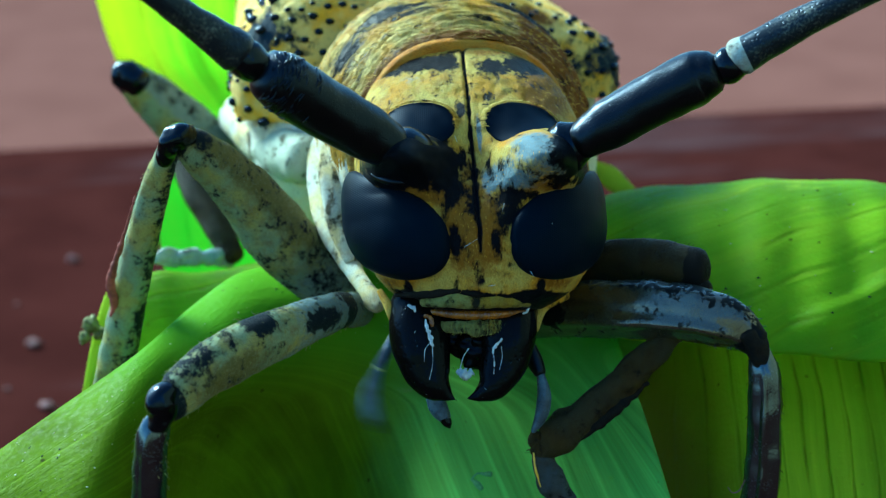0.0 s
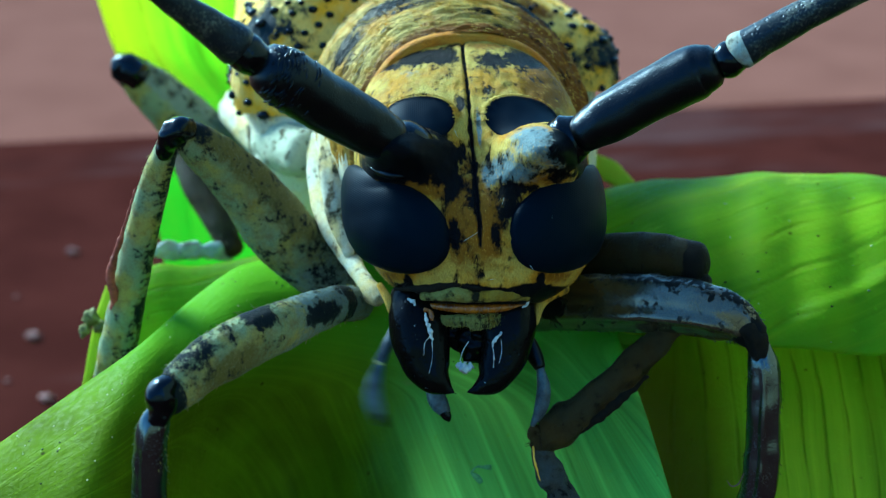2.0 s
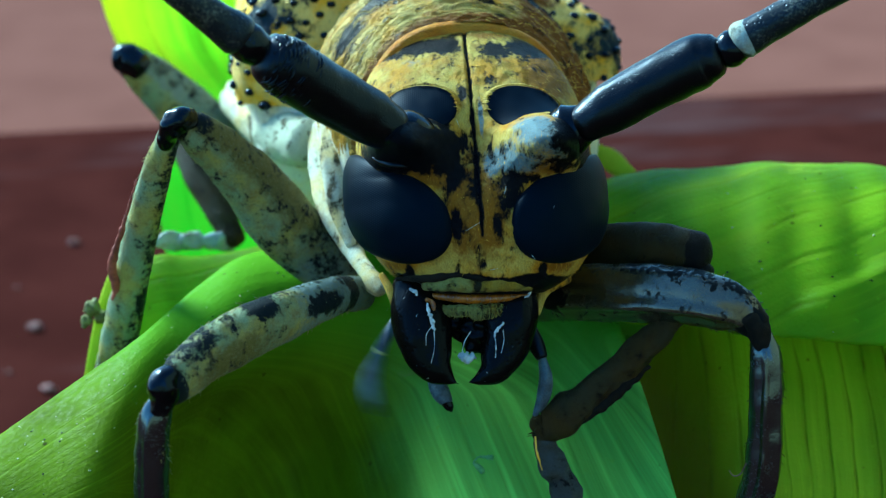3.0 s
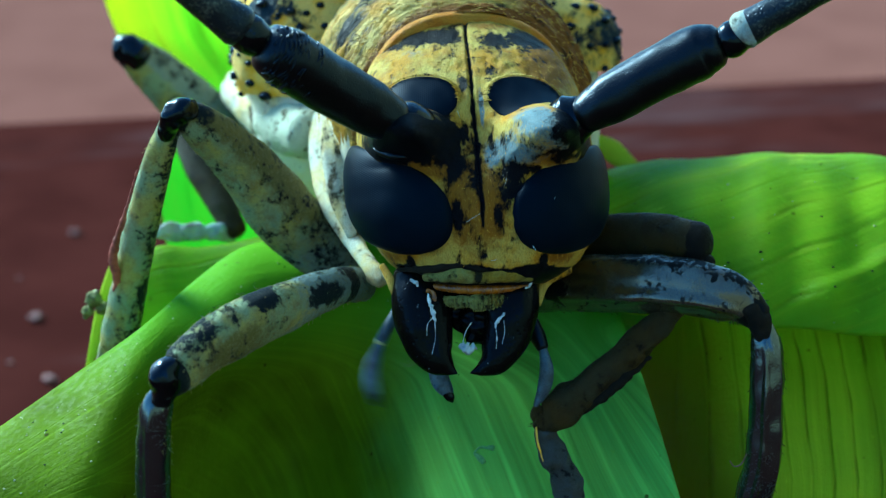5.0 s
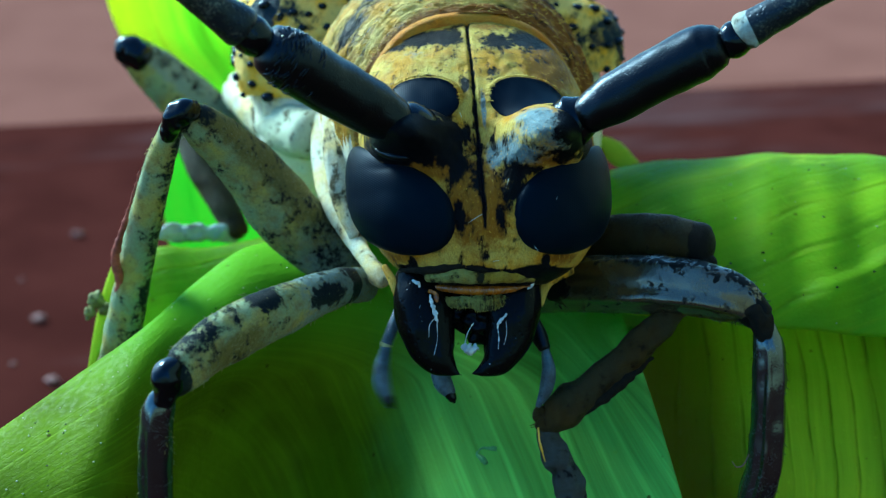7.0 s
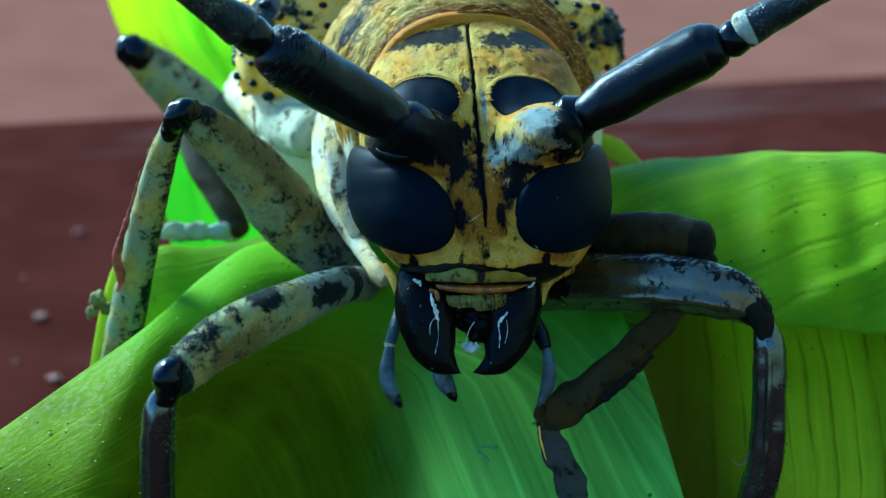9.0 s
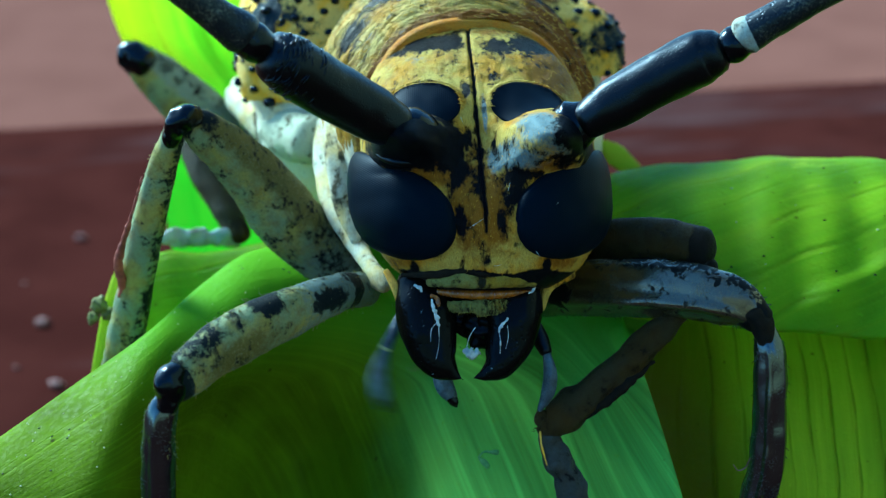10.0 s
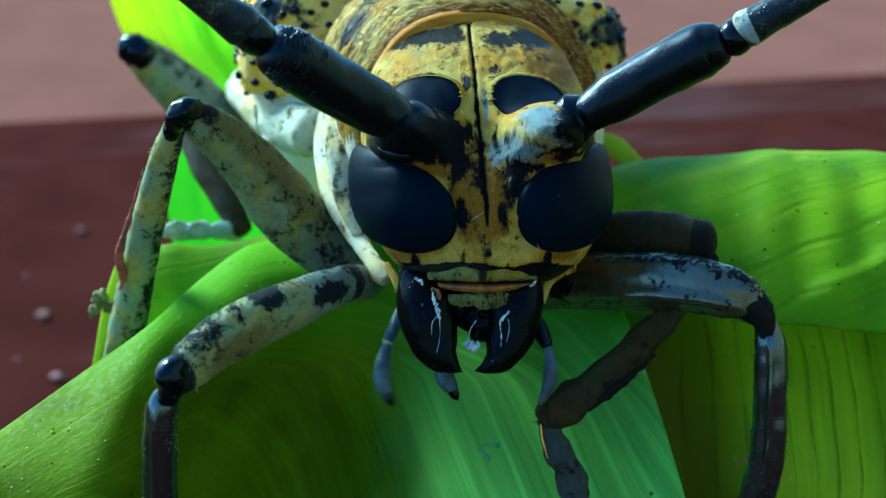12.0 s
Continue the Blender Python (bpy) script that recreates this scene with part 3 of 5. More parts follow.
    tagged(part("leaf_grit", dark_bits, SHELL, blade, "dark specks of grit on the leaf", base), kind="stuff")
    # a small torn scar with a curled rim
    cx, cz = 1.45, -7.75
    scar = []
    for k in range(7):
        a = 1.2 + k * 0.52
        x, z = cx + 0.42 * math.cos(a) * (1 + 0.2 * math.sin(3 * a)), cz + 0.26 * math.sin(a)
        v = min((abs(front((x + 17.0) / 25.0, t / 300).z - z), t / 300) for t in range(40, 300))[1]
        scar.append((front((x + 17.0) / 25.0, v) + Vector((0, -0.04, 0)), 0.075 + 0.04 * math.sin(2 * a)))
    part("leaf_scar", tube(scar, 10, 6, 1.0, 0.03, 5.0), TEAR, blade, "small pale curled tear in the leaf", base)
    stem = [((4.0, 16.0, -29.0), 1.6), ((4.5, 15.5, -22.0), 1.4), ((6.0, 14.0, -12.0), 1.0), ((7.0, 13.2, -3.0), 0.5)]
    part("stem", tube(stem, 16, 8, 1.0, 0.1), LEAF_FRONT, root, "", base)
    for ob in (blade, rolled, lower, rear, bend):
        thick = ob.modifiers.new("thickness", "SOLIDIFY")
        thick.thickness, thick.offset = 0.10 * MM, 0.0


plant()

# ---- the beetle ----
BEETLE_BASE = (0.0, 9.0, 0.0)
beetle = thing("longhorn_beetle", BEETLE_BASE, "yellow and black longhorn beetle resting on a green leaf", "beetle")


def limb(name, points, material, parent=None, label="", **shape):
    return part(name, tube(points, **shape), material, parent or beetle, label, BEETLE_BASE)


HEAD_LOW, HEAD_HIGH = -1.85, 7.08


def head_middle(z):
    return 0.68 + (5.93 - z) * 0.072


def head_wide(z):
    t = (z - 1.6) / (HEAD_HIGH - 1.6 if z > 1.6 else 1.6 - HEAD_LOW + 0.35)
    return 3.78 * max(0.0, 1 - abs(t) ** 3.1) ** (1 / (2.3 if z < 1.6 else 1.95))


def head_front(z):
    """Depth of the face's middle line."""
    return along_line([(-2.4, 0.9), (-1.2, 0.25), (0.5, 0.0), (2.0, 0.35), (3.5, 1.1), (5.0, 2.3), (6.0, 3.35), (6.8, 4.5), (7.2, 5.5)], z)


def signed(v, e):
    return math.copysign(abs(v) ** e, v)


def head_point(a, z, lump=1.0):
    """The head's skin; a: angle round it, 0 in the middle of the face. lump: share of the swell under the brows."""
    w, f = head_wide(z), head_front(z)
    back = 7.5
    x = w * signed(math.sin(a), 0.86)
    y = f + (back - f) * 0.5 * (1 - signed(math.cos(a), 0.8))
    if abs(a) < 1.7:
        rise = lump * 1.25 * math.exp(-((abs(x) - 2.35) / 0.95) ** 2 - ((z - 2.75) / 0.8) ** 2)
        hollow = 0.45 * math.exp(-(x / 0.8) ** 2 - ((z - 2.6) / 1.1) ** 2)
        groove = 0.16 * math.exp(-(x / 0.055) ** 2) * smooth_step(-0.6, 0.6, z)
        cheek = 0.22 * math.exp(-(x / 0.5) ** 2 - ((z - 0.2) / 1.2) ** 2)
        y += -rise + hollow + groove - cheek + 0.05 * noise.noise(Vector((x * 1.8, z * 1.8, 3.0)))
    return Vector((head_middle(z) + x, y, z))


def brow(x, z):
    """Forward swell of the two brows that carry the antennae; x from the middle line. Each has a sharp upper edge and a long lower slope."""
    b = abs(x)
    top = along_line([(0.3, 3.12), (1.0, 3.34), (1.6, 3.58), (2.3, 3.70), (3.0, 3.60)], b)
    d = z - top
    slope = smooth_step(0.10, -0.42, d) * (1 - smooth_step(-0.85, -2.3, d))
    return 1.05 * slope * smooth_step(0.22, 1.9, b) * (1 - 0.9 * smooth_step(2.9, 3.7, b)) * (1 + 0.10 * noise.noise(Vector((x * 2.2, z * 2.2, 7.0))))


def head_skin(a, z):
    """The head's skin with the brows on it."""
    p = head_point(a, z)
    if abs(a) < 1.7:
        p.y -= brow(p.x - head_middle(z), z)
        p.y += 0.045 * noise.noise(Vector((p.x * 4.0, 0.0, z * 4.0)))
    return p


def head_normal(a, z, lump=1.0):
    e = 0.01
    n = (head_point(a + e, z, lump) - head_point(a - e, z, lump)).cross(head_point(a, z + e, lump) - head_point(a, z - e, lump)).normalized()
    return n


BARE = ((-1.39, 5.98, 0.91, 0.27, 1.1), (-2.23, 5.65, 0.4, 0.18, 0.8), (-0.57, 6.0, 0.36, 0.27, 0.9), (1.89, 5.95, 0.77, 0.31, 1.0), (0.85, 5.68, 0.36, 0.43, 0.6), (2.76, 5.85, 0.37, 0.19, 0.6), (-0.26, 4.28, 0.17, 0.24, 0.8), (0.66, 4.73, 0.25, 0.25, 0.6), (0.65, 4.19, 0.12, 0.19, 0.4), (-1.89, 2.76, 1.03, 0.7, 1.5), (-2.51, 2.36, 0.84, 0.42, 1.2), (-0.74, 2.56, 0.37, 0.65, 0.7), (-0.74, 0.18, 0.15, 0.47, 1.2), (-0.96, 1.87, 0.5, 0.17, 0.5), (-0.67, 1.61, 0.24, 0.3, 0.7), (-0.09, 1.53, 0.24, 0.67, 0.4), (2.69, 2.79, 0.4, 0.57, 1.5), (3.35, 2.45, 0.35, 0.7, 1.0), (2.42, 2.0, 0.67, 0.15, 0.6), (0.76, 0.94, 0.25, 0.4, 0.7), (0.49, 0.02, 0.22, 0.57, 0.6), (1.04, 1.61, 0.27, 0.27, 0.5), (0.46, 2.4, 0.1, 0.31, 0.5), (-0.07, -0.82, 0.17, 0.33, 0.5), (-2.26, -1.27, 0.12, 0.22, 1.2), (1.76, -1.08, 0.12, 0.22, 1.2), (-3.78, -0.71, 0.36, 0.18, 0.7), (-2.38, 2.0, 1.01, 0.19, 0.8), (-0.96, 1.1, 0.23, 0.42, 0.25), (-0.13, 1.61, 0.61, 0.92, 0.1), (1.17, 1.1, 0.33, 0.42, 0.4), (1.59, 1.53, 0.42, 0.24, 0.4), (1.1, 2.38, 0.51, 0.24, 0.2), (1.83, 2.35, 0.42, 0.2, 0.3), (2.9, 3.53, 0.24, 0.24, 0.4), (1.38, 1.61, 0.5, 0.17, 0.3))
# deeper hair; the spot on the right temple puts shade there into colour
OCHRE = ((-0.46, 0.18, 0.6, 1.0, 0.95), (0.38, 0.35, 0.37, 1.0, 0.95), (-1.31, 1.61, 0.84, 0.24, 1.0), (-0.17, 2.58, 0.27, 0.55, 0.4), (-2.82, -1.03, 0.63, 0.24, 0.7), (2.25, -1.01, 0.51, 0.24, 0.9), (0.57, 6.41, 1.29, 0.17, 0.7), (2.24, 1.87, 0.76, 0.2, 0.8), (-1.52, 3.53, 0.86, 0.15, 0.9), (2.55, 4.95, 0.75, 0.9, 1.3), (-0.75, 1.19, 0.42, 0.67, 0.6), (-0.07, 1.7, 0.67, 1.01, 0.4), (1.03, 1.53, 0.67, 0.5, 0.3), (-2.05, 1.87, 1.01, 0.24, 0.8))
# blue-grey hair; the narrow middle spot paints a highlight along the groove
FROST = ((1.81, 3.0, 0.77, 0.54, 1.1), (0.84, 2.21, 0.37, 0.44, 0.9), (0.38, 2.01, 0.24, 0.44, 0.8), (0.25, 3.55, 0.09, 0.66, 1.0), (-1.72, 5.36, 0.68, 0.25, 0.5), (2.93, 3.65, 0.44, 0.14, 0.8), (2.42, 2.35, 0.5, 0.4, 0.6), (1.41, 2.0, 0.57, 0.34, 0.7))


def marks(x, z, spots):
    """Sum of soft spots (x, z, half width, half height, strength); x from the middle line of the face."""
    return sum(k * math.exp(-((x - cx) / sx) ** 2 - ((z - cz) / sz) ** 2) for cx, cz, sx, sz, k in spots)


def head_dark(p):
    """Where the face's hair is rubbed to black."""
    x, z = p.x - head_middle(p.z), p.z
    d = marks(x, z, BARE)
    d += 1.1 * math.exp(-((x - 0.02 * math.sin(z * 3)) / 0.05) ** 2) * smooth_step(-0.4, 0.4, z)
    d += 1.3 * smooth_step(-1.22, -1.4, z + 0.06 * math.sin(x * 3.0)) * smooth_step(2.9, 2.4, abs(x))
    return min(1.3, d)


def build_head():
    bm = bmesh.new()
    mark, ochre, frost = [bm.verts.layers.float.new(k) for k in ("dark", "ochre", "frost")]
    nu, nv = 300, 190
    rings = []
    for j in range(nv + 1):
        z = HEAD_LOW + (HEAD_HIGH - HEAD_LOW) * j / nv
        ring = []
        for i in range(nu):
            # denser in the middle of the face
            s = 2 * i / nu - 1
            a = math.pi * (0.45 * s + 0.55 * s ** 3)
            v = bm.verts.new(head_skin(a, min(z, HEAD_HIGH - 0.002)))
            x = v.co.x - head_middle(z)
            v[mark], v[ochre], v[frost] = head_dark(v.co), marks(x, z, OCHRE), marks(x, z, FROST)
            ring.append(v)
        rings.append(ring)
    for a, b in zip(rings, rings[1:]):
        for i in range(nu):
            bm.faces.new((a[i], a[(i + 1) % nu], b[(i + 1) % nu], b[i]))
    bm.faces.new(rings[0])
    bm.faces.new(rings[-1])
    return part("head", bm, FACE, beetle, "yellow haired head with black markings", BEETLE_BASE)


HEAD = build_head()


def eye_patch(side, a0, z0, ha, hz, shear, bulge, power=2.6, lump=1.0):
    """A facetted lobe raised from the head's skin."""
    bm = bmesh.new()
    bm.verts.layers.float.new("dark")
    nr, na = 26, 72
    rings = []
    for r in range(nr + 1):
        rho = r / nr
        ring = []
        for k in range(na):
            t = 2 * math.pi * k / na
            c, s = signed(math.cos(t), 2 / power), signed(math.sin(t), 2 / power)
            a = a0 + ha * rho * c
            z = z0 + shear * (a - a0) + hz * rho * s
            lift = bulge * math.sqrt(max(0.0, 1 - rho ** 2.4)) + 0.05 - 0.20 * (1 if r == nr else 0)
            co = head_point(side * a, z, lump) + head_normal(side * a, z, lump) * lift
            ring.append(bm.verts.new(co))
            if r == 0:
                break
        rings.append(ring)
    for k in range(na):
        bm.faces.new((rings[0][0], rings[1][k], rings[1][(k + 1) % na]))
    for a, b in zip(rings[1:], rings[2:]):
        for k in range(na):
            bm.faces.new((a[k], b[k], b[(k + 1) % na], a[(k + 1) % na]))
    return bm


for side in (-1, 1):
    part("compound_eye", eye_patch(side, 1.00, 0.80, 0.82, 1.54, 0.72, 0.52 if side < 0 else 0.42, 2.5, 0.45), EYE, HEAD, "bulging black facetted eye", BEETLE_BASE)
    part("upper_eye_lobe", eye_patch(side, 0.44, 3.72, 0.36, 0.80, -0.35, 0.05, 2.3), EYE, HEAD, "small black upper eye lobe", BEETLE_BASE)

def eye_fringe(side, a0, z0, ha, hz, shear, power, first, last, count, seed):
    """Short yellow hairs that overhang an eye's rim."""
    rng = random.Random(seed)
    bm = bmesh.new()
    for k in range(count):
        t = first + (last - first) * (k + rng.random()) / count
        ends = []
        for rho in (1.04, 0.97, 0.90 + 0.06 * rng.random()):
            tt = t + (1.0 - rho) * rng.uniform(-0.6, 0.6)
            a = a0 + ha * rho * signed(math.cos(tt), 2 / power)
            z = z0 + shear * (a - a0) + hz * rho * signed(math.sin(tt), 2 / power)
            ends.append(head_point(side * a, z) + head_normal(side * a, z) * (0.05 if rho > 1 else 0.13 if rho > 0.95 else 0.15))
        w = rng.uniform(0.015, 0.04)
        tube([(ends[0], w), (ends[1], w * 0.9), (ends[2], 0.004)], 6, 3, 0.6, into=bm)
    return bm


for side in (-1, 1):
    tagged(part("eye_fringe", eye_fringe(side, 0.44, 3.72, 0.36, 0.80, -0.35, 2.3, 0.15, 3.3, 70, 3 + side), FACE, HEAD, "yellow hairs round the upper eye", BEETLE_BASE), kind="stuff")

def off_the_eyes(p):
    x = p.x - head_middle(p.z)
    a = math.asin(max(-1.0, min(1.0, x / max(0.2, head_wide(p.z)))))
    b = abs(a)
    upper = ((b - 0.44) / 0.36) ** 2 + ((p.z - 3.72 + 0.35 * (b - 0.44)) / 0.80) ** 2
    lower = abs((b - 1.0) / 0.82) ** 2.5 + abs((p.z - 0.80 - 0.72 * (b - 1.0)) / 1.54) ** 2.5
    return upper > 0.9 and lower > 0.9 and abs(x) > 0.06


coat(HEAD, 2600, lambda p: (0.35 * (1 if p.x > head_middle(p.z) else -1), -0.2, -1.0), 0.13, 0.010, HAIR_YELLOW, "short yellow hair", 1, off_the_eyes, 0.15)

# mouth
limb("mouth_cavity", [((-0.35, 2.50, -2.10), 0.40), ((1.00, 2.40, -2.12), 0.48), ((2.35, 2.50, -2.10), 0.40)], BRUSH, HEAD, "dark inside of the mouth")
limb("face_edge", [((-1.45, 1.45, -1.40), 0.06), ((-0.40, 0.62, -1.36), 0.13), ((0.50, 0.36, -1.24), 0.09), ((0.98, 0.32, -1.32), 0.11), ((1.50, 0.36, -1.24), 0.09), ((2.40, 0.66, -1.36), 0.13), ((3.25, 1.45, -1.38), 0.06)], BRUSH, HEAD, "black scalloped lower edge of the face", flat=0.7, uneven=0.05, rate=4.0)
limb("clypeus", [((-0.61, 0.90, -1.62), 0.14), ((0.27, 0.45, -1.52), 0.24), ((0.98, 0.42, -1.60), 0.19), ((1.70, 0.45, -1.52), 0.24), ((2.59, 0.90, -1.62), 0.14)], LIP, HEAD, "", flat=0.6, uneven=0.04, rate=4.0, dark=lambda s, a: 0.5 * math.exp(-((s - 0.5) / 0.03) ** 2) - 0.05)
limb("mouth_membrane", [((-0.50, 1.30, -1.91), 0.07), ((0.27, 1.00, -1.97), 0.13), ((0.99, 0.90, -2.00), 0.15), ((1.73, 1.00, -1.97), 0.13), ((2.52, 1.30, -1.90), 0.07)], AMBER, HEAD, "shiny amber membrane", flat=0.7)
labrum = limb("labrum", [((-0.10, 1.25, -2.34), 0.13), ((0.99, 0.80, -2.37), 0.22), ((2.12, 1.25, -2.30), 0.13)], LIP, HEAD, "", dark=lambda s, a: 0.10, flat=0.6, uneven=0.10, rate=6.0)
limb("mandible", [((-0.82, 2.00, -1.65), 0.84), ((-0.73, 1.60, -2.59), 0.92), ((-0.55, 1.40, -3.44), 0.83), ((-0.28, 1.20, -4.07), 0.58), ((0.10, 1.10, -4.42), 0.24), ((0.39, 1.00, -4.57), 0.03)], MANDIBLE, HEAD, "black curved jaw with white smears", flat=0.8, uneven=0.05, sides=40)
limb("mandible", [((2.07, 2.00, -1.65), 0.81), ((1.98, 1.60, -2.59), 0.90), ((1.83, 1.40, -3.44), 0.74), ((1.51, 1.20, -4.11), 0.52), ((1.10, 1.10, -4.42), 0.22), ((0.75, 1.00, -4.53), 0.03)], MANDIBLE, HEAD, "black curved jaw with white smears", flat=0.8, uneven=0.05, sides=40)
limb("thorax_side", [((-4.31, 9.20, 3.71), 0.7), ((-4.05, 8.20, 2.35), 0.82), ((-3.75, 7.00, 0.81), 0.66), ((-3.16, 5.70, -0.52), 0.36), ((-2.57, 4.20, -1.24), 0.26), ((-2.30, 3.70, -1.62), 0.35), ((-2.08, 3.40, -1.86), 0.27)], FLANK, beetle, "cream haired side of the thorax", flat=0.8, uneven=0.05, rate=1.2, dark=lambda s, a: 0.05)
limb("thorax_fold", [((-4.14, 7.80, 4.54), 0.25), ((-3.88, 6.70, 3.45), 0.48), ((-3.71, 6.10, 2.15), 0.50), ((-3.50, 5.80, 0.79), 0.40), ((-3.12, 5.40, -0.36), 0.24)], FLANK, beetle, "creased cream skin behind the head", flat=0.8, uneven=0.06, rate=2.0, dark=lambda s, a: 0.1 + 0.35 * math.sin(9 * s + 2 * a) ** 8, ridges=((4.4, -0.14, 0.16),))
limb("cheek", [((-1.96, 2.00, -1.30), 0.10), ((-1.67, 1.75, -1.81), 0.14), ((-1.48, 1.65, -2.38), 0.11), ((-1.32, 1.60, -2.94), 0.03)], FACE, HEAD, "", flat=0.5, dark=lambda s, a: -0.1)
limb("cheek", [((3.83, 2.40, -1.40), 0.2), ((3.12, 2.00, -1.82), 0.16), ((2.90, 1.90, -2.52), 0.06)], FACE, HEAD, "", flat=0.6, dark=lambda s, a: 0.2)
limb("tongue", [((0.89, 1.80, -2.78), 0.5), ((0.94, 1.80, -3.30), 0.45), ((1.15, 1.80, -3.65), 0.2)], MANDIBLE, HEAD, "", uneven=0.25, rate=3.0)

limb("tongue", [((0.22, 2.0, -2.45), 0.34), ((0.40, 2.0, -2.95), 0.32), ((0.52, 2.0, -3.32), 0.14)], MANDIBLE, HEAD, "", uneven=0.2, rate=3.0)
coat(labrum, 420, lambda p: (0.0, -0.1, -1.0), 0.11, 0.010, HAIR_LIP, "short olive hair", 41, None, 0.6)

# antennae
limb("antennal_socket", [((-0.66, 1.0, 2.52), 0.62), ((-0.98, 0.55, 2.70), 0.86), ((-1.30, 0.15, 2.86), 0.84), ((-1.50, 0.05, 2.95), 0.66)], SHELL, HEAD, "glossy black antennal socket", sides=48)
limb("socket_rim", [((-0.90, 0.10, 1.96), 0.05), ((-1.45, 0.00, 1.98), 0.12), ((-1.85, 0.25, 2.10), 0.12), ((-2.12, 0.45, 2.22), 0.05)], SCAPE, HEAD, "glossy black lower rim of the socket")
limb("antennal_socket", [((3.52, 0.60, 3.00), 0.74), ((3.75, 0.50, 3.07), 0.80), ((4.01, 0.40, 3.18), 0.66)], SHELL, HEAD, "glossy black antennal socket rim", flat=0.9)


def antenna(name, joints):
    top = None
    for kind, points, material, label in joints:
        ob = limb(kind, points, material, top or beetle, label, sides=48, uneven=0.03, rate=2.0)
        top = top or ob
    return top


left_antenna = antenna("antenna", [
    ("antenna", [((-1.56, -0.20, 3.03), 0.68), ((-2.36, -0.60, 3.46), 0.82), ((-3.44, -1.40, 4.03), 0.85), ((-4.38, -2.20, 4.57), 0.86), ((-4.76, -2.50, 4.78), 0.76)], SCAPE, "thick rough black antenna base"),
    ("antenna_joint", [((-5.00, -2.60, 4.95), 0.47), ((-5.31, -2.80, 5.14), 0.56), ((-5.59, -3.00, 5.30), 0.51)], SHELL, ""),
    ("antenna_segment", [((-5.62, -3.00, 5.36), 0.60), ((-6.40, -3.60, 5.90), 0.47), ((-7.31, -4.40, 6.50), 0.37), ((-10.00, -6.50, 8.44), 0.32), ((-11.89, -8.00, 10.01), 0.30)], DUSTY, "long dusty black antenna segment"),
])
antenna("antenna", [
    ("antenna", [((4.12, 0.20, 3.20), 0.57), ((4.85, 0.00, 3.65), 0.73), ((6.05, -0.30, 4.32), 0.78), ((7.23, -0.60, 4.90), 0.82), ((7.68, -0.80, 5.07), 0.69)], SCAPE, "thick rough black antenna base"),
    ("antenna_joint", [((7.85, -0.80, 5.16), 0.39), ((8.18, -1.00, 5.26), 0.55), ((8.48, -1.10, 5.39), 0.44)], SHELL, ""),
    ("antenna_segment", [((8.49, -1.20, 5.47), 0.53), ((9.52, -1.60, 6.05), 0.48), ((10.77, -2.20, 6.69), 0.42), ((12.76, -3.20, 7.57), 0.38), ((15.22, -4.50, 8.68), 0.37)], DUSTY, "long dusty black antenna segment"),
    ("antenna_ring", [((8.39, -1.15, 5.41), 0.44), ((8.47, -1.20, 5.47), 0.55), ((8.66, -1.25, 5.575), 0.525), ((8.74, -1.28, 5.62), 0.515)], SOCKET, "pale ring of hair"),
])

# rasp-like ridges round the end of one antenna base
def rasp():
    rng = random.Random(11)
    bm = bmesh.new()
    tip, heel = Vector((-4.86, -2.58, 4.84)), Vector((-3.44, -1.40, 4.03))
    span = heel - tip
    along = span.normalized()
    facing = (Vector((0, -1, 0)) - along * Vector((0, -1, 0)).dot(along)).normalized()
    across = along.cross(facing)

    def skin(f, g):
        r = along_line([(-0.1, 0.52), (0.0, 0.70), (0.10, 0.82), (0.3, 0.86), (1.0, 0.85)], f) + 0.004
        return tip + span * f + (across * math.sin(g) + facing * math.cos(g)) * r

    for row in range(17):
        f0 = -0.05 + 0.050 * row
        g = -1.5 + rng.uniform(0.0, 0.3)
        while g < 1.35:
            wide = rng.uniform(0.28, 0.65)
            if rng.random() < 1.0 - 0.9 * (row / 17) ** 1.5 - 0.35 * max(0.0, g):
                pts = []
                for k in range(4):
                    h = g + wide * k / 3
                    f = f0 + 0.018 * math.sin(7 * h + row) + rng.uniform(-0.005, 0.005)
                    pts.append((skin(f, h), (0.008, 0.036, 0.038, 0.008)[k] * rng.uniform(0.8, 1.2)))
                tube(pts, 6, 2, 1.0, into=bm)
            g += wide + rng.uniform(0.02, 0.12)
    tagged(part("rasp", bm, SHELL, left_antenna, "rows of fine black ridges", BEETLE_BASE), kind="stuff")


rasp()


# body
def axis(y):
    return Vector((0.9 - 0.18 * (y - 5.0), y, 3.0 + 0.37 * (y - 4.5)))


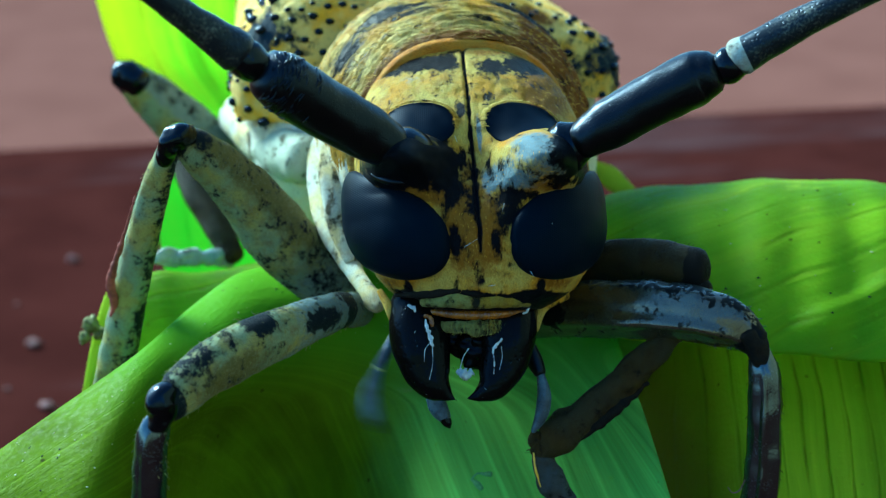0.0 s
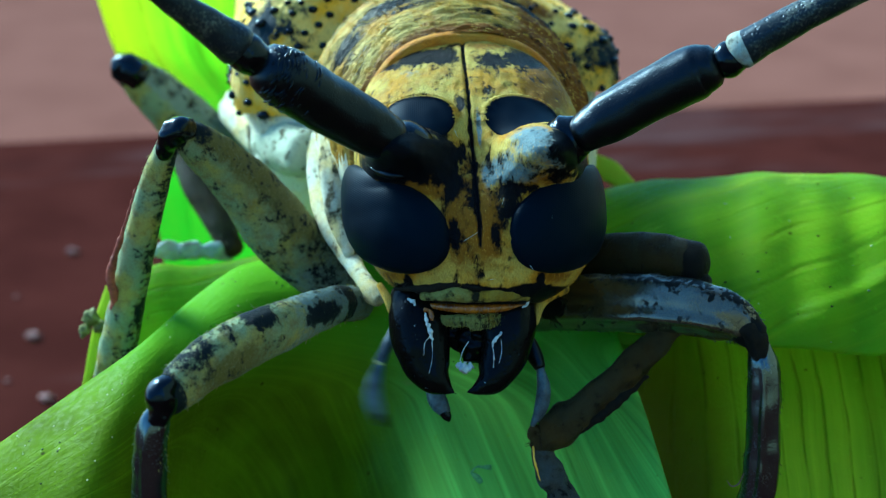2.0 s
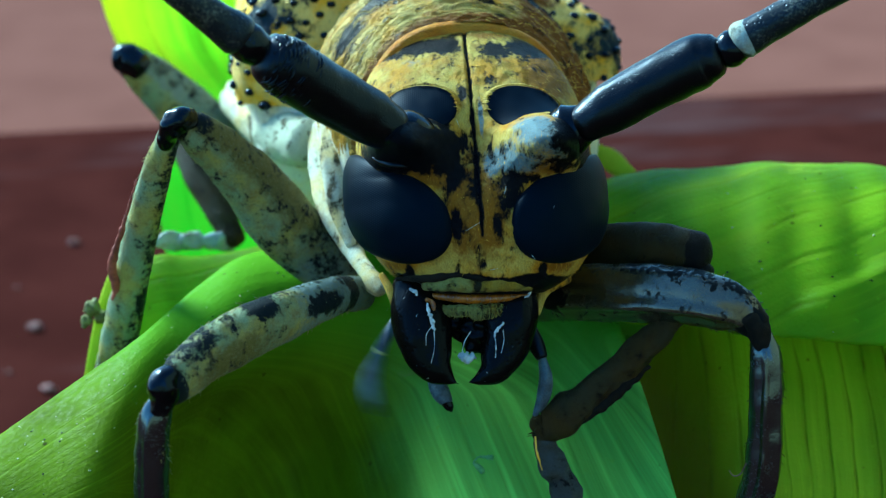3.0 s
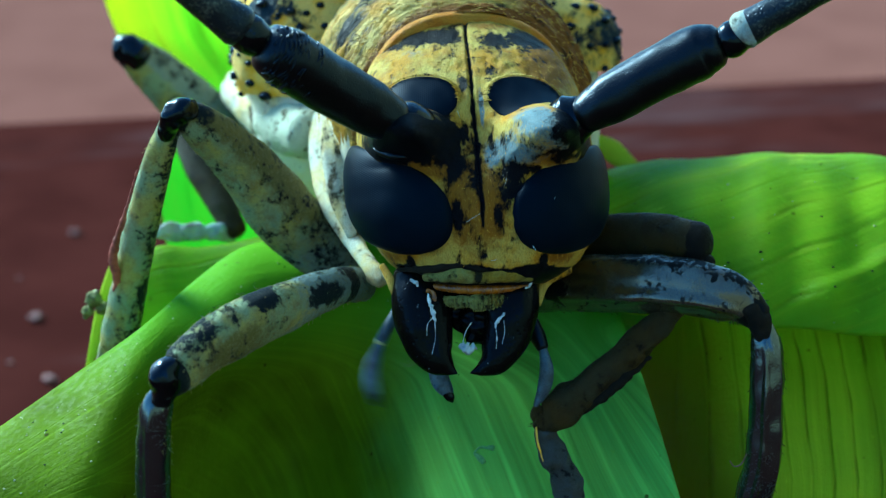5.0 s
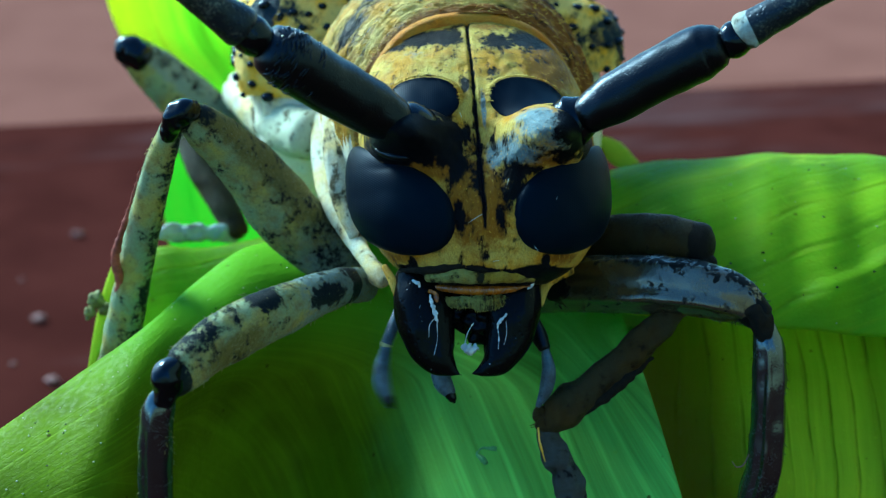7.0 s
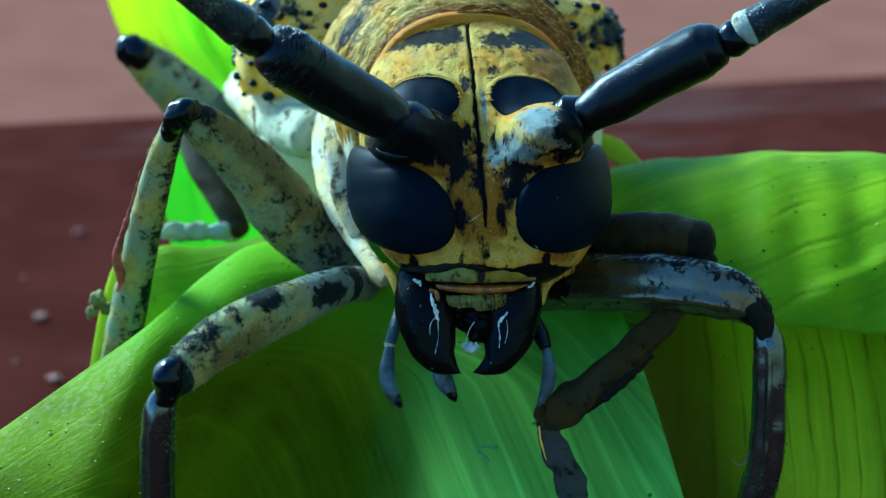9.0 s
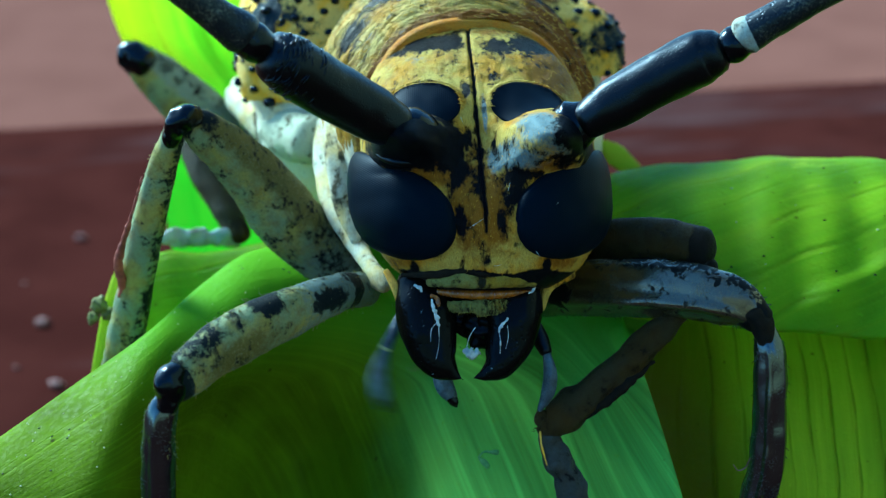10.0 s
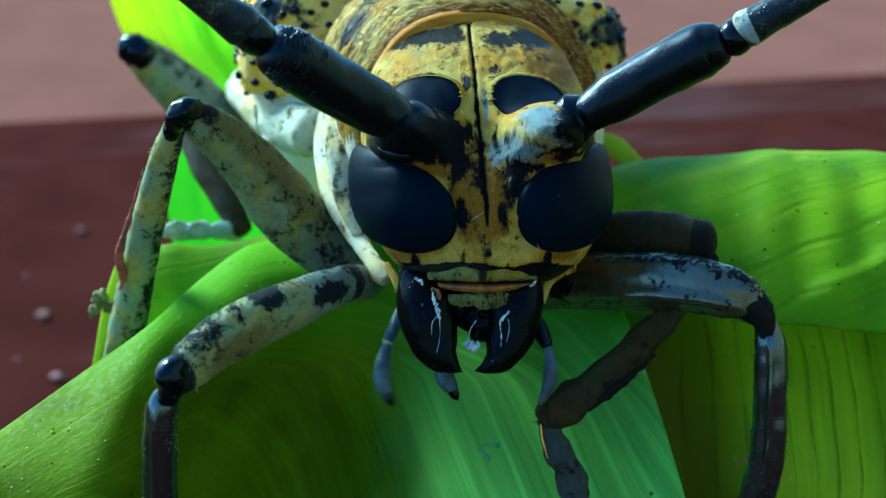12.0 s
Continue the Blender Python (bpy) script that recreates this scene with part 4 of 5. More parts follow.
def hull(stations, sides=120, per=10, dark=None, wrinkle=0.0, span=(0.0, 2 * math.pi), power=0.85, swell=None, ochre=None):
    """A loft along the body; stations of (depth, half width, half height, lift)."""
    bm = bmesh.new()
    mark, tan, lane, turn = [bm.verts.layers.float.new(k) for k in ("dark", "ochre", "ring", "turn")]
    rings = []
    closed = span[1] - span[0] > 6.2
    for y, w, h, lift in spline(stations, per):
        c = axis(y) + Vector((0, 0, lift))
        ring = []
        for k in range(sides + (0 if closed else 1)):
            a = span[0] + (span[1] - span[0]) * k / sides
            x, z = w * signed(math.sin(a), power), h * signed(math.cos(a), power)
            if swell:
                grow, rise = swell(a)
                z = z * grow + rise
            p = Vector((c.x + x, c.y - 0.37 * z * 0.7 + 0.18 * x, c.z + z))
            if wrinkle:
                out = Vector((x, 0, z)).normalized()
                sway = y + 0.25 * noise.noise(Vector((a * 2.5, y * 0.8, 9.0)))
                p += out * wrinkle * (0.5 * noise.noise(Vector((a * 2.0, sway * 2.5, 0.0))) + 0.55 * noise.noise(Vector((a * 3.0, sway * 9.0, 4.0))) + 0.35 * noise.noise(Vector((a * 9.0, sway * 16.0, 7.0))))
            v = bm.verts.new(p)
            v[mark] = dark(y, a) if dark else 0.0
            v[tan] = ochre(y, a) if ochre else 0.0
            v[lane], v[turn] = y, a
            ring.append(v)
        rings.append(ring)
    count = len(rings[0])
    for a, b in zip(rings, rings[1:]):
        for k in range(count if closed else count - 1):
            bm.faces.new((a[k], a[(k + 1) % count], b[(k + 1) % count], b[k]))
    if closed:
        bm.faces.new(rings[0])
        bm.faces.new(rings[-1])
    return bm


def shield_dark(y, a):
    g = lambda ca, cy, sa, sy: math.exp(-((a - ca) / sa) ** 2 - ((y - cy) / sy) ** 2)
    return 0.9 * (g(-0.55, 7.6, 0.22, 0.5) + g(-0.95, 7.2, 0.15, 0.5) + g(0.0, 8.2, 0.10, 0.5) + g(0.5, 8.0, 0.3, 0.25)) + 0.2 * noise.noise(Vector((a * 3, y * 4, 0)))


part("collar", hull([(5.0, 3.38, 3.46, 0.0), (5.05, 3.50, 3.58, 0.0), (5.15, 3.56, 3.64, 0.0), (5.35, 3.56, 3.64, 0.0), (5.6, 3.4, 3.5, 0.0)], per=8, dark=lambda y, a: -0.1 + 0.3 * math.exp(-((y - 5.65) / 0.1) ** 2)), COLLAR, beetle, "shiny orange collar behind the head", BEETLE_BASE)
# deeper ochre on the right side puts that side's shade into the colour
shield = part("thorax_shield", hull([(5.10, 3.57, 3.65, 0.0), (5.4, 3.75, 3.80, 0.0), (6.1, 4.2, 4.15, 0.0), (7.2, 4.65, 4.42, 0.0), (8.6, 4.82, 4.5, 0.0), (10.4, 4.55, 4.3, 0.0), (11.6, 4.2, 3.9, 0.0)], per=22, dark=shield_dark, wrinkle=0.24, span=(-2.35, 2.35), sides=240, power=0.97, ochre=lambda y, a: 0.9 * math.exp(-((y - 5.3) / 0.30) ** 2) + 0.95 * smooth_step(0.15, 0.7, a) * smooth_step(9.5, 7.5, y)), SHIELD, beetle, "wrinkled ochre thorax shield with dark bands", BEETLE_BASE)
part("underside", hull([(5.2, 3.1, 3.6, -0.6), (6.0, 4.0, 4.4, -0.7), (7.2, 4.45, 4.8, -0.9), (9.0, 4.7, 4.6, -0.8), (10.8, 4.5, 4.0, -0.9), (12.0, 6.2, 4.8, -1.4), (13.2, 6.8, 5.3, -1.9), (18.0, 7.0, 5.8, -1.9), (28.0, 6.6, 5.0, -1.2), (38.0, 4.8, 4.0, -0.5), (44.0, 1.5, 1.5, 0.0)], per=8, dark=lambda y, a: 0.9 * math.exp(-((y - 10.9 - 0.5 * math.sin(a * 2)) / 0.12) ** 2) + 0.7 * math.exp(-((y - 14.8 - 0.8 * math.sin(a * 2 + 1)) / 0.12) ** 2), wrinkle=0.15), PALE, beetle, "pale haired underside", BEETLE_BASE)


coat(shield, 2600, lambda p: (1.0 if p.x > 0 else -1.0, 0.1, -0.3), 0.20, 0.014, HAIR_CREAM, "short cream hair", 2, None, 0.3, lambda q: axis(q.y))


def wing(side):
    def dark(y, a):
        a = abs(a)
        if side < 0:
            return 1.2 * math.exp(-((a - 1.15) / 0.14) ** 2 - ((y - 12.0) / 0.7) ** 2)
        return 1.05 * math.exp(-((a - 1.38) / 0.28) ** 2 - ((y - 12.3) / 1.2) ** 2)

    def ochre(y, a):
        return 0.9 * math.exp(-((abs(a) - 0.62) / 0.16) ** 2 - ((y - 11.6) / 0.5) ** 2)

    def swell(a):
        out = smooth_step(0.2, 0.9, abs(a))
        return (1 + 0.22 * out, 0.0) if side < 0 else (1 - 0.22 * out, 0.95 * smooth_step(0.3, 1.3, abs(a)))
    spans = (0.012, 1.78) if side > 0 else (-1.74, -0.012)
    return hull([(10.9, 4.1, 3.5, 0.0), (11.2, 5.6, 4.0, 0.1), (11.7, 6.8, 4.3, 0.1), (12.6, 7.5, 4.5, 0.0), (15.0, 7.5, 4.4, 0.0), (20.0, 7.4, 4.5, 0.0), (30.0, 6.9, 4.4, 0.0), (40.0, 5.0, 3.6, 0.0), (46.0, 1.6, 1.3, 0.0)], per=12, dark=dark, wrinkle=0.16, span=spans, sides=110, power=0.97, swell=swell, ochre=ochre)


for side in (-1, 1):
    case = part("wing_case", wing(side), WING, beetle, "yellow wing case with black granules", BEETLE_BASE)
    coat(case, 1800, lambda p: (0.2, 1.0, 0.2), 0.22, 0.016, HAIR_CREAM, "short cream hair", 4 + side, lambda q: q.y < 19, 0.4, lambda q: axis(q.y))
    # shining black granules near the shoulder, thick at the edge and sparse inward
    rng = random.Random(7 + side)
    bm = bmesh.new()
    skin = [v for v in case.data.vertices if 0.2 < v.co.y / MM < 5.0]
    made = []
    for k in range(6000):
        v = rng.choice(skin)
        p = v.co / MM + Vector(BEETLE_BASE)
        out = smooth_step(2.0, 7.0, abs(p.x - axis(p.y).x))
        if rng.random() > 0.22 + 0.6 * out or len(made) >= (420 if side < 0 else 60):
            continue
        r = rng.uniform(0.10, 0.18) + 0.09 * out * rng.random()
        if any((p - q).length < 1.9 * (r + t) * 0.9 for q, t in made):
            continue
        made.append((p, r))
        blob(p, r, 0.25, 2.0, (1.15, 1, 0.85), 2, bm)
    tagged(part("granulation", bm, SHELL, case, "shining black granules", BEETLE_BASE), kind="stuff")

# legs
KNEE = lambda s, a: 1.2 * smooth_step(0.93, 0.99, s)
def front_spots(s, a):
    """A black band near the body, two black blots, a sooty upper edge and a black knee."""
    g = lambda cs, ws, ch, wh: math.exp(-((s - cs) / ws) ** 2 - ((-math.cos(a) - ch) / wh) ** 2)
    return 1.2 * smooth_step(0.95, 0.99, s) + 1.7 * math.exp(-((s - 0.19) / 0.02) ** 2) + 1.6 * g(0.325, 0.05, 0.2, 0.4) + 1.5 * g(0.54, 0.04, 0.8, 0.35) + 0.45 * smooth_step(0.45, 0.8, s) * max(0.0, -math.cos(a))


def bristles(points, count, seed, longest=0.16):
    """Short stiff hairs standing out from a limb."""
    rng = random.Random(seed)
    bm = bmesh.new()
    line = spline([(*p, r) for p, r in points], 20)
    for k in range(count):
        i = rng.randrange(3, len(line) - 3)
        p, r = Vector(line[i][:3]), line[i][3]
        w = (Vector(line[i + 1][:3]) - Vector(line[i - 1][:3])).normalized()
        out = Vector((rng.gauss(0, 1), rng.gauss(0, 0.5), rng.gauss(0, 1)))
        out = (out - w * out.dot(w)).normalized()
        root = p + Vector((out.x, out.y * 0.75, out.z)) * r * 0.97
        tip = root + (out * 0.7 + w * 0.7) * rng.uniform(0.4, 1.0) * longest
        tube([(root, 0.010), ((root + tip) / 2 + out * 0.01, 0.008), (tip, 0.003)], 4, 2, into=bm)
    return bm


def leg(femur, tibia, material, label, femur_dark=KNEE, tibia_material=None, knee=None, foot=None, foot_material=None, ridges=(), shin_ridges=(), shin_uneven=0.05, shin_shade=0.0, knee_material=None, ochre=None, frost=None):
    upper = limb("leg", femur, material, beetle, label, flat=0.75, uneven=0.06, sides=60, dark=femur_dark, ridges=ridges, ochre=ochre, frost=frost)
    tagged(part("bristle_fringe", bristles(femur, 150, len(label)), material, upper, "short stiff hairs", BEETLE_BASE), kind="stuff")
    tagged(part("bristle_fringe", bristles(tibia, 70, len(label) + 1), material, upper, "short stiff hairs", BEETLE_BASE), kind="stuff")
    if material == LEG:
        ahead = (Vector(femur[-1][0]) - Vector(femur[0][0])).normalized()
        coat(upper, 1800, lambda p: ahead, 0.13, 0.011, HAIR_GREY, "short grey hair", len(label) + 3, None, 0.3)
    if knee:
        limb("knee", knee, knee_material or SHELL, upper, "" if knee_material else "shiny black knee", uneven=0.09, rate=2.6, sides=36)
    # one side of the shin is darkened: its shade put into the colour
    lower = limb("shin", tibia, tibia_material or TIBIA, upper, "", flat=0.8, uneven=shin_uneven, rate=1.8, sides=56, ridges=shin_ridges, dark=lambda s, a: 0.3 * smooth_step(0.9, 1.0, 1 - s) + shin_shade * smooth_step(0.4, 0.9, math.cos(a)))
    if foot:
        for points in foot:
            limb("foot", points, foot_material or tibia_material or TIBIA, upper, "", flat=0.6, uneven=0.10, rate=3.0, sides=32)
    return upper


leg([((-2.68, 4.50, -1.99), 0.55), ((-3.29, 2.80, -1.95), 0.61), ((-4.52, 1.00, -2.38), 0.75), ((-5.81, -0.60, -2.90), 0.82), ((-6.93, -2.00, -3.62), 0.76), ((-7.47, -2.80, -4.23), 0.56)],
    [((-7.68, -2.90, -4.53), 0.31), ((-7.94, -2.80, -5.16), 0.45), ((-8.10, -2.40, -6.39), 0.48), ((-8.24, -1.60, -8.29), 0.49), ((-8.27, -0.60, -10.48), 0.49)],
    LEG, "grey haired front leg with black spots", front_spots,
    knee=[((-7.44, -2.95, -3.84), 0.30), ((-7.62, -3.08, -4.08), 0.43), ((-7.64, -3.02, -4.40), 0.40), ((-7.70, -3.00, -4.68), 0.33), ((-7.82, -2.85, -4.95), 0.26)],
    ochre=lambda s, a: 1.0 * math.exp(-((s - 0.72) / 0.16) ** 2) * smooth_step(-0.7, 0.1, math.cos(a)), frost=lambda s, a: 1.3 * smooth_step(0.55, 0.25, s) + 0.5 * smooth_step(0.3, 0.9, math.cos(a)),
    foot=[[((-8.27, -0.60, -10.56), 0.45), ((-7.29, -1.40, -11.22), 0.5), ((-6.47, -1.50, -11.83), 0.4)]], shin_ridges=((4.6, 0.18, 0.2),))
leg([((-2.97, 9.00, -2.14), 0.62), ((-4.22, 8.00, -1.19), 0.93), ((-5.58, 6.80, 0.31), 1.18), ((-6.54, 6.00, 1.66), 1.04), ((-7.28, 5.20, 2.52), 0.87), ((-8.03, 4.40, 3.22), 0.71), ((-8.51, 4.00, 3.56), 0.50)],
    [((-8.92, 4.00, 3.30), 0.37), ((-9.49, 4.60, 2.07), 0.49), ((-10.35, 5.80, -0.17), 0.58), ((-10.98, 6.80, -2.14), 0.63), ((-11.58, 7.60, -4.18), 0.68)],
    LEG, "grey haired middle leg, bent high", lambda s, a: KNEE(s, a) + 0.25 * smooth_step(0.5, 0.1, s) + 0.12 * smooth_step(-0.1, -0.9, math.cos(a)) + 0.5 * math.exp(-((s - 0.9) / 0.05) ** 2) * smooth_step(0.4, -0.6, math.cos(a)), LEG, ochre=lambda s, a: 0.85 * smooth_step(0.5, -0.6, math.cos(a)) * smooth_step(0.1, 0.4, s), frost=lambda s, a: 0.8 * smooth_step(0.45, 0.1, s),
    knee=[((-8.20, 3.90, 3.69), 0.33), ((-8.56, 3.70, 3.62), 0.48), ((-8.89, 3.70, 3.27), 0.37), ((-9.08, 3.90, 2.77), 0.20)],
    foot=[[((-11.58, 7.60, -4.18), 0.6), ((-11.98, 8.00, -5.02), 0.55), ((-11.88, 8.40, -6.08), 0.3)]], shin_shade=0.4)
leg([((-8.05, 21.80, 2.82), 1.20), ((-10.63, 19.80, 4.74), 1.22), ((-12.34, 18.40, 6.35), 1.08), ((-13.53, 17.50, 7.45), 0.70)],
    [((-13.70, 17.60, 7.33), 0.32), ((-12.10, 18.60, 5.95), 0.34), ((-10.72, 16.40, 2.88), 0.52), ((-9.38, 15.60, 0.96), 0.60), ((-8.68, 15.20, -0.33), 0.50)],
    LEG, "grey haired hind leg seen behind", lambda s, a: KNEE(s, a) + 0.15 * smooth_step(0.0, -0.6, math.cos(a)), LEG_BROWN_SHADED, frost=lambda s, a: 0.9 * smooth_step(0.3, -0.2, math.cos(a)),
    foot=[[((-8.77, 15.20, -0.49), 0.30), ((-9.26, 14.90, -0.37), 0.40), ((-9.75, 14.70, -0.39), 0.31), ((-10.22, 14.50, -0.32), 0.43), ((-10.74, 14.30, -0.39), 0.32), ((-11.15, 14.10, -0.32), 0.40), ((-11.63, 14.00, -0.43), 0.16)]], foot_material=SOCKET,
    knee=[((-13.03, 17.20, 7.14), 0.63), ((-13.61, 17.20, 7.46), 0.63), ((-13.85, 17.20, 7.05), 0.34)])
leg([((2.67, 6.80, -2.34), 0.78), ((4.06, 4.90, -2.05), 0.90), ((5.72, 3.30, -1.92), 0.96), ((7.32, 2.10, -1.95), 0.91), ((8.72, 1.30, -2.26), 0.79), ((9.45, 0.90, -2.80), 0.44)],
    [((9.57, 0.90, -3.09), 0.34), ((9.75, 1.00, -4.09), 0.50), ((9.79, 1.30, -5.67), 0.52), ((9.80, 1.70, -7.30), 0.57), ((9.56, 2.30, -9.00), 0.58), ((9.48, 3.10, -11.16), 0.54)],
    LEG_SHADED, "dark rubbed front leg with a glossy ridge", lambda s, a: 1.2 * smooth_step(0.93, 0.99, s) + 2.0 * math.exp(-((s - 0.20) / 0.03) ** 2 - ((math.cos(a) - 0.1) / 0.4) ** 2) + 0.05 + 0.3 * smooth_step(0.5, 0.95, math.cos(a)),
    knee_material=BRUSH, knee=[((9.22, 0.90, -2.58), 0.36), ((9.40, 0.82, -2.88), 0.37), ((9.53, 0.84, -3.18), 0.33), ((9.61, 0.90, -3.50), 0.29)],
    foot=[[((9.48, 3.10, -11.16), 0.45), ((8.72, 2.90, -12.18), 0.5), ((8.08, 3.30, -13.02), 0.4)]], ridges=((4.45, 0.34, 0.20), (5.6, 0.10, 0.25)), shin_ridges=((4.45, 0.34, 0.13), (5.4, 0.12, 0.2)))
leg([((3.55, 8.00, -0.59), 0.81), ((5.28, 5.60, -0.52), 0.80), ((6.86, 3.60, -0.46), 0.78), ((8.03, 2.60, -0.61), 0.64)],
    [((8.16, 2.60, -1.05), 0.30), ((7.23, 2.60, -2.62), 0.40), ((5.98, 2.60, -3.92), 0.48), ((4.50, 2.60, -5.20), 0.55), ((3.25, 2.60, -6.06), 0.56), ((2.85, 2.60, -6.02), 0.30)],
    LEG_BROWN_SHADED, "brown middle leg reaching down in shade", KNEE, LEG_BROWN_SHADED,
    foot=[[((3.08, 2.60, -6.30), 0.30), ((3.18, 2.60, -6.75), 0.36), ((3.42, 2.60, -7.30), 0.47), ((3.60, 2.60, -7.72), 0.42)], [((3.56, 2.60, -7.50), 0.38), ((3.85, 2.60, -8.26), 0.50), ((3.99, 2.60, -8.72), 0.42)], [((3.99, 2.60, -8.62), 0.2), ((4.26, 2.80, -9.29), 0.42), ((4.42, 3.00, -9.78), 0.3)]], foot_material=TARSUS, shin_uneven=0.16)

# palps
PALP_PIVOT = (-1.58, 2.40, -2.75)


def palp_mesh():
    bm = tube([((-1.56, 2.40, -2.71), 0.14), ((-1.76, 2.20, -3.24), 0.19), ((-1.96, 2.00, -3.70), 0.175)], sides=20)
    return tube([((-1.98, 2.00, -3.79), 0.15), ((-2.16, 1.70, -4.51), 0.24), ((-2.12, 1.60, -5.11), 0.22), ((-1.95, 1.60, -5.58), 0.10)], sides=20, into=bm)


moving_palp = part("palp", palp_mesh(), PALP, beetle, "blue-grey feeler beside the jaw", PALP_PIVOT)
part("palp_ring", tube([((-1.955, 2.00, -3.69), 0.17), ((-1.975, 2.00, -3.73), 0.187), ((-1.99, 1.99, -3.77), 0.16)], sides=20), DUST_PALE, moving_palp, "pale joint", PALP_PIVOT)
part("palp_tip", tube([((-2.01, 1.60, -5.33), 0.175), ((-1.95, 1.60, -5.51), 0.14), ((-1.89, 1.60, -5.64), 0.07)], sides=16), SHELL, moving_palp, "dark tip", PALP_PIVOT)
part("fibre", tube([((-1.18, 1.60, -4.22), 0.012), ((-1.01, 1.60, -4.31), 0.03), ((-0.83, 1.60, -4.29), 0.02)], sides=8), CRUMB, moving_palp, "pale loose fibre", PALP_PIVOT)
limb("palp", [((-0.34, 2.60, -4.43), 0.25), ((-0.16, 2.40, -4.94), 0.30), ((0.04, 2.30, -5.25), 0.22), ((0.16, 2.30, -5.46), 0.10)], PALP, beetle, "short blue-grey feeler", sides=20)
limb("palp_tip", [((0.05, 2.28, -5.28), 0.19), ((0.16, 2.28, -5.48), 0.14), ((0.21, 2.28, -5.58), 0.05)], SHELL, beetle, "dark tip of a feeler", sides=16)
right_palp = limb("palp", [((2.66, 2.60, -2.95), 0.20), ((2.87, 2.40, -3.50), 0.26), ((3.02, 2.20, -3.86), 0.20)], SCAPE, beetle, "dark feeler with a blue-grey tip", sides=20)
limb("palp_tip", [((3.05, 2.20, -3.93), 0.13), ((3.14, 2.00, -4.54), 0.22), ((3.05, 2.00, -5.16), 0.21), ((2.80, 2.00, -5.66), 0.08)], PALP, right_palp, "", sides=20)


limb("thorax_side", [((-4.96, 9.30, 3.24), 0.9), ((-6.25, 12.00, 3.86), 1.10), ((-7.60, 15.00, 4.92), 1.08), ((-8.85, 18.50, 5.80), 0.95), ((-9.30, 22.00, 6.00), 0.7)], FLANK, beetle, "white haired flank behind the legs", flat=1.0, uneven=0.07, rate=1.6, sides=60, steps=16, ridges=((3.6, -0.16, 0.14), (4.6, -0.12, 0.12)), frost=lambda s, a: 1.1 * smooth_step(0.40, 0.12, s) + 0.5 * smooth_step(0.2, 0.9, math.cos(a)), dark=lambda s, a: 0.12 + 0.8 * math.exp(-((s - 0.33 - 0.03 * math.sin(2 * a)) / 0.012) ** 2))
limb("hair_brush", [((6.45, 2.5, -4.20), 0.05), ((5.75, 2.45, -4.75), 0.16), ((4.95, 2.4, -5.45), 0.15), ((4.2, 2.4, -6.02), 0.05)], BRUSH, beetle, "black brush of hair under the shin", sides=20, uneven=0.09, rate=5.0)
limb("foot_pad", [((2.84, 2.40, -6.40), 0.02), ((2.90, 2.35, -6.90), 0.04), ((3.06, 2.35, -7.45), 0.02)], HAIR_CREAM, beetle, "pale hairy pad of the foot", sides=12, uneven=0.03, rate=6.0)


# smears of dried film on the jaws, bristles
def smear(points, material=WHITE, label="dried white smear", name="smear"):
    limb(name, [(p, r * 0.6) for p, r in points], material, HEAD, label, sides=12, steps=9, flat=0.5, uneven=0.6 * max(r for p, r in points), rate=12.0)


smear([((-0.54, 0.75, -2.12), 0.05), ((-0.46, 0.68, -2.44), 0.08), ((-0.36, 0.66, -2.70), 0.11), ((-0.31, 0.66, -2.95), 0.03)])
smear([((-0.32, 0.66, -2.95), 0.02), ((-0.31, 0.66, -3.46), 0.013), ((-0.41, 0.68, -3.92), 0.012)])
smear([((-0.56, 0.62, -3.37), 0.012), ((-0.54, 0.64, -3.03), 0.014), ((-0.37, 0.66, -2.80), 0.012)])
smear([((-1.06, 0.95, -3.64), 0.03), ((-0.87, 0.85, -3.51), 0.035), ((-0.68, 0.78, -3.47), 0.02)])
smear([((-1.06, 1.15, -1.70), 0.06), ((-0.91, 1.10, -1.78), 0.09), ((-0.84, 1.10, -1.90), 0.05)])
smear([((1.77, 0.72, -2.70), 0.05), ((1.60, 0.70, -2.90), 0.08), ((1.51, 0.70, -3.07), 0.04), ((1.54, 0.70, -3.38), 0.016), ((1.53, 0.72, -3.75), 0.012)])
smear([((1.75, 0.72, -2.90), 0.012), ((1.78, 0.73, -3.24), 0.016), ((1.70, 0.75, -3.62), 0.012)])
smear([((2.61, 1.10, -1.61), 0.05), ((2.57, 1.05, -1.83), 0.08), ((2.43, 1.00, -1.97), 0.04)])
smear([((0.46, 1.30, -3.68), 0.08), ((0.66, 1.15, -3.82), 0.26), ((0.90, 1.30, -3.78), 0.12)])
smear([((0.53, 1.25, -3.60), 0.02), ((0.62, 1.20, -3.28), 0.02), ((0.79, 1.20, -3.01), 0.02)])
smear([((-0.55, 0.90, -2.00), 0.08), ((-0.37, 0.85, -2.11), 0.11), ((-0.34, 0.80, -2.33), 0.06)], AMBER, "brown crumb stuck on the jaw", "crumb")
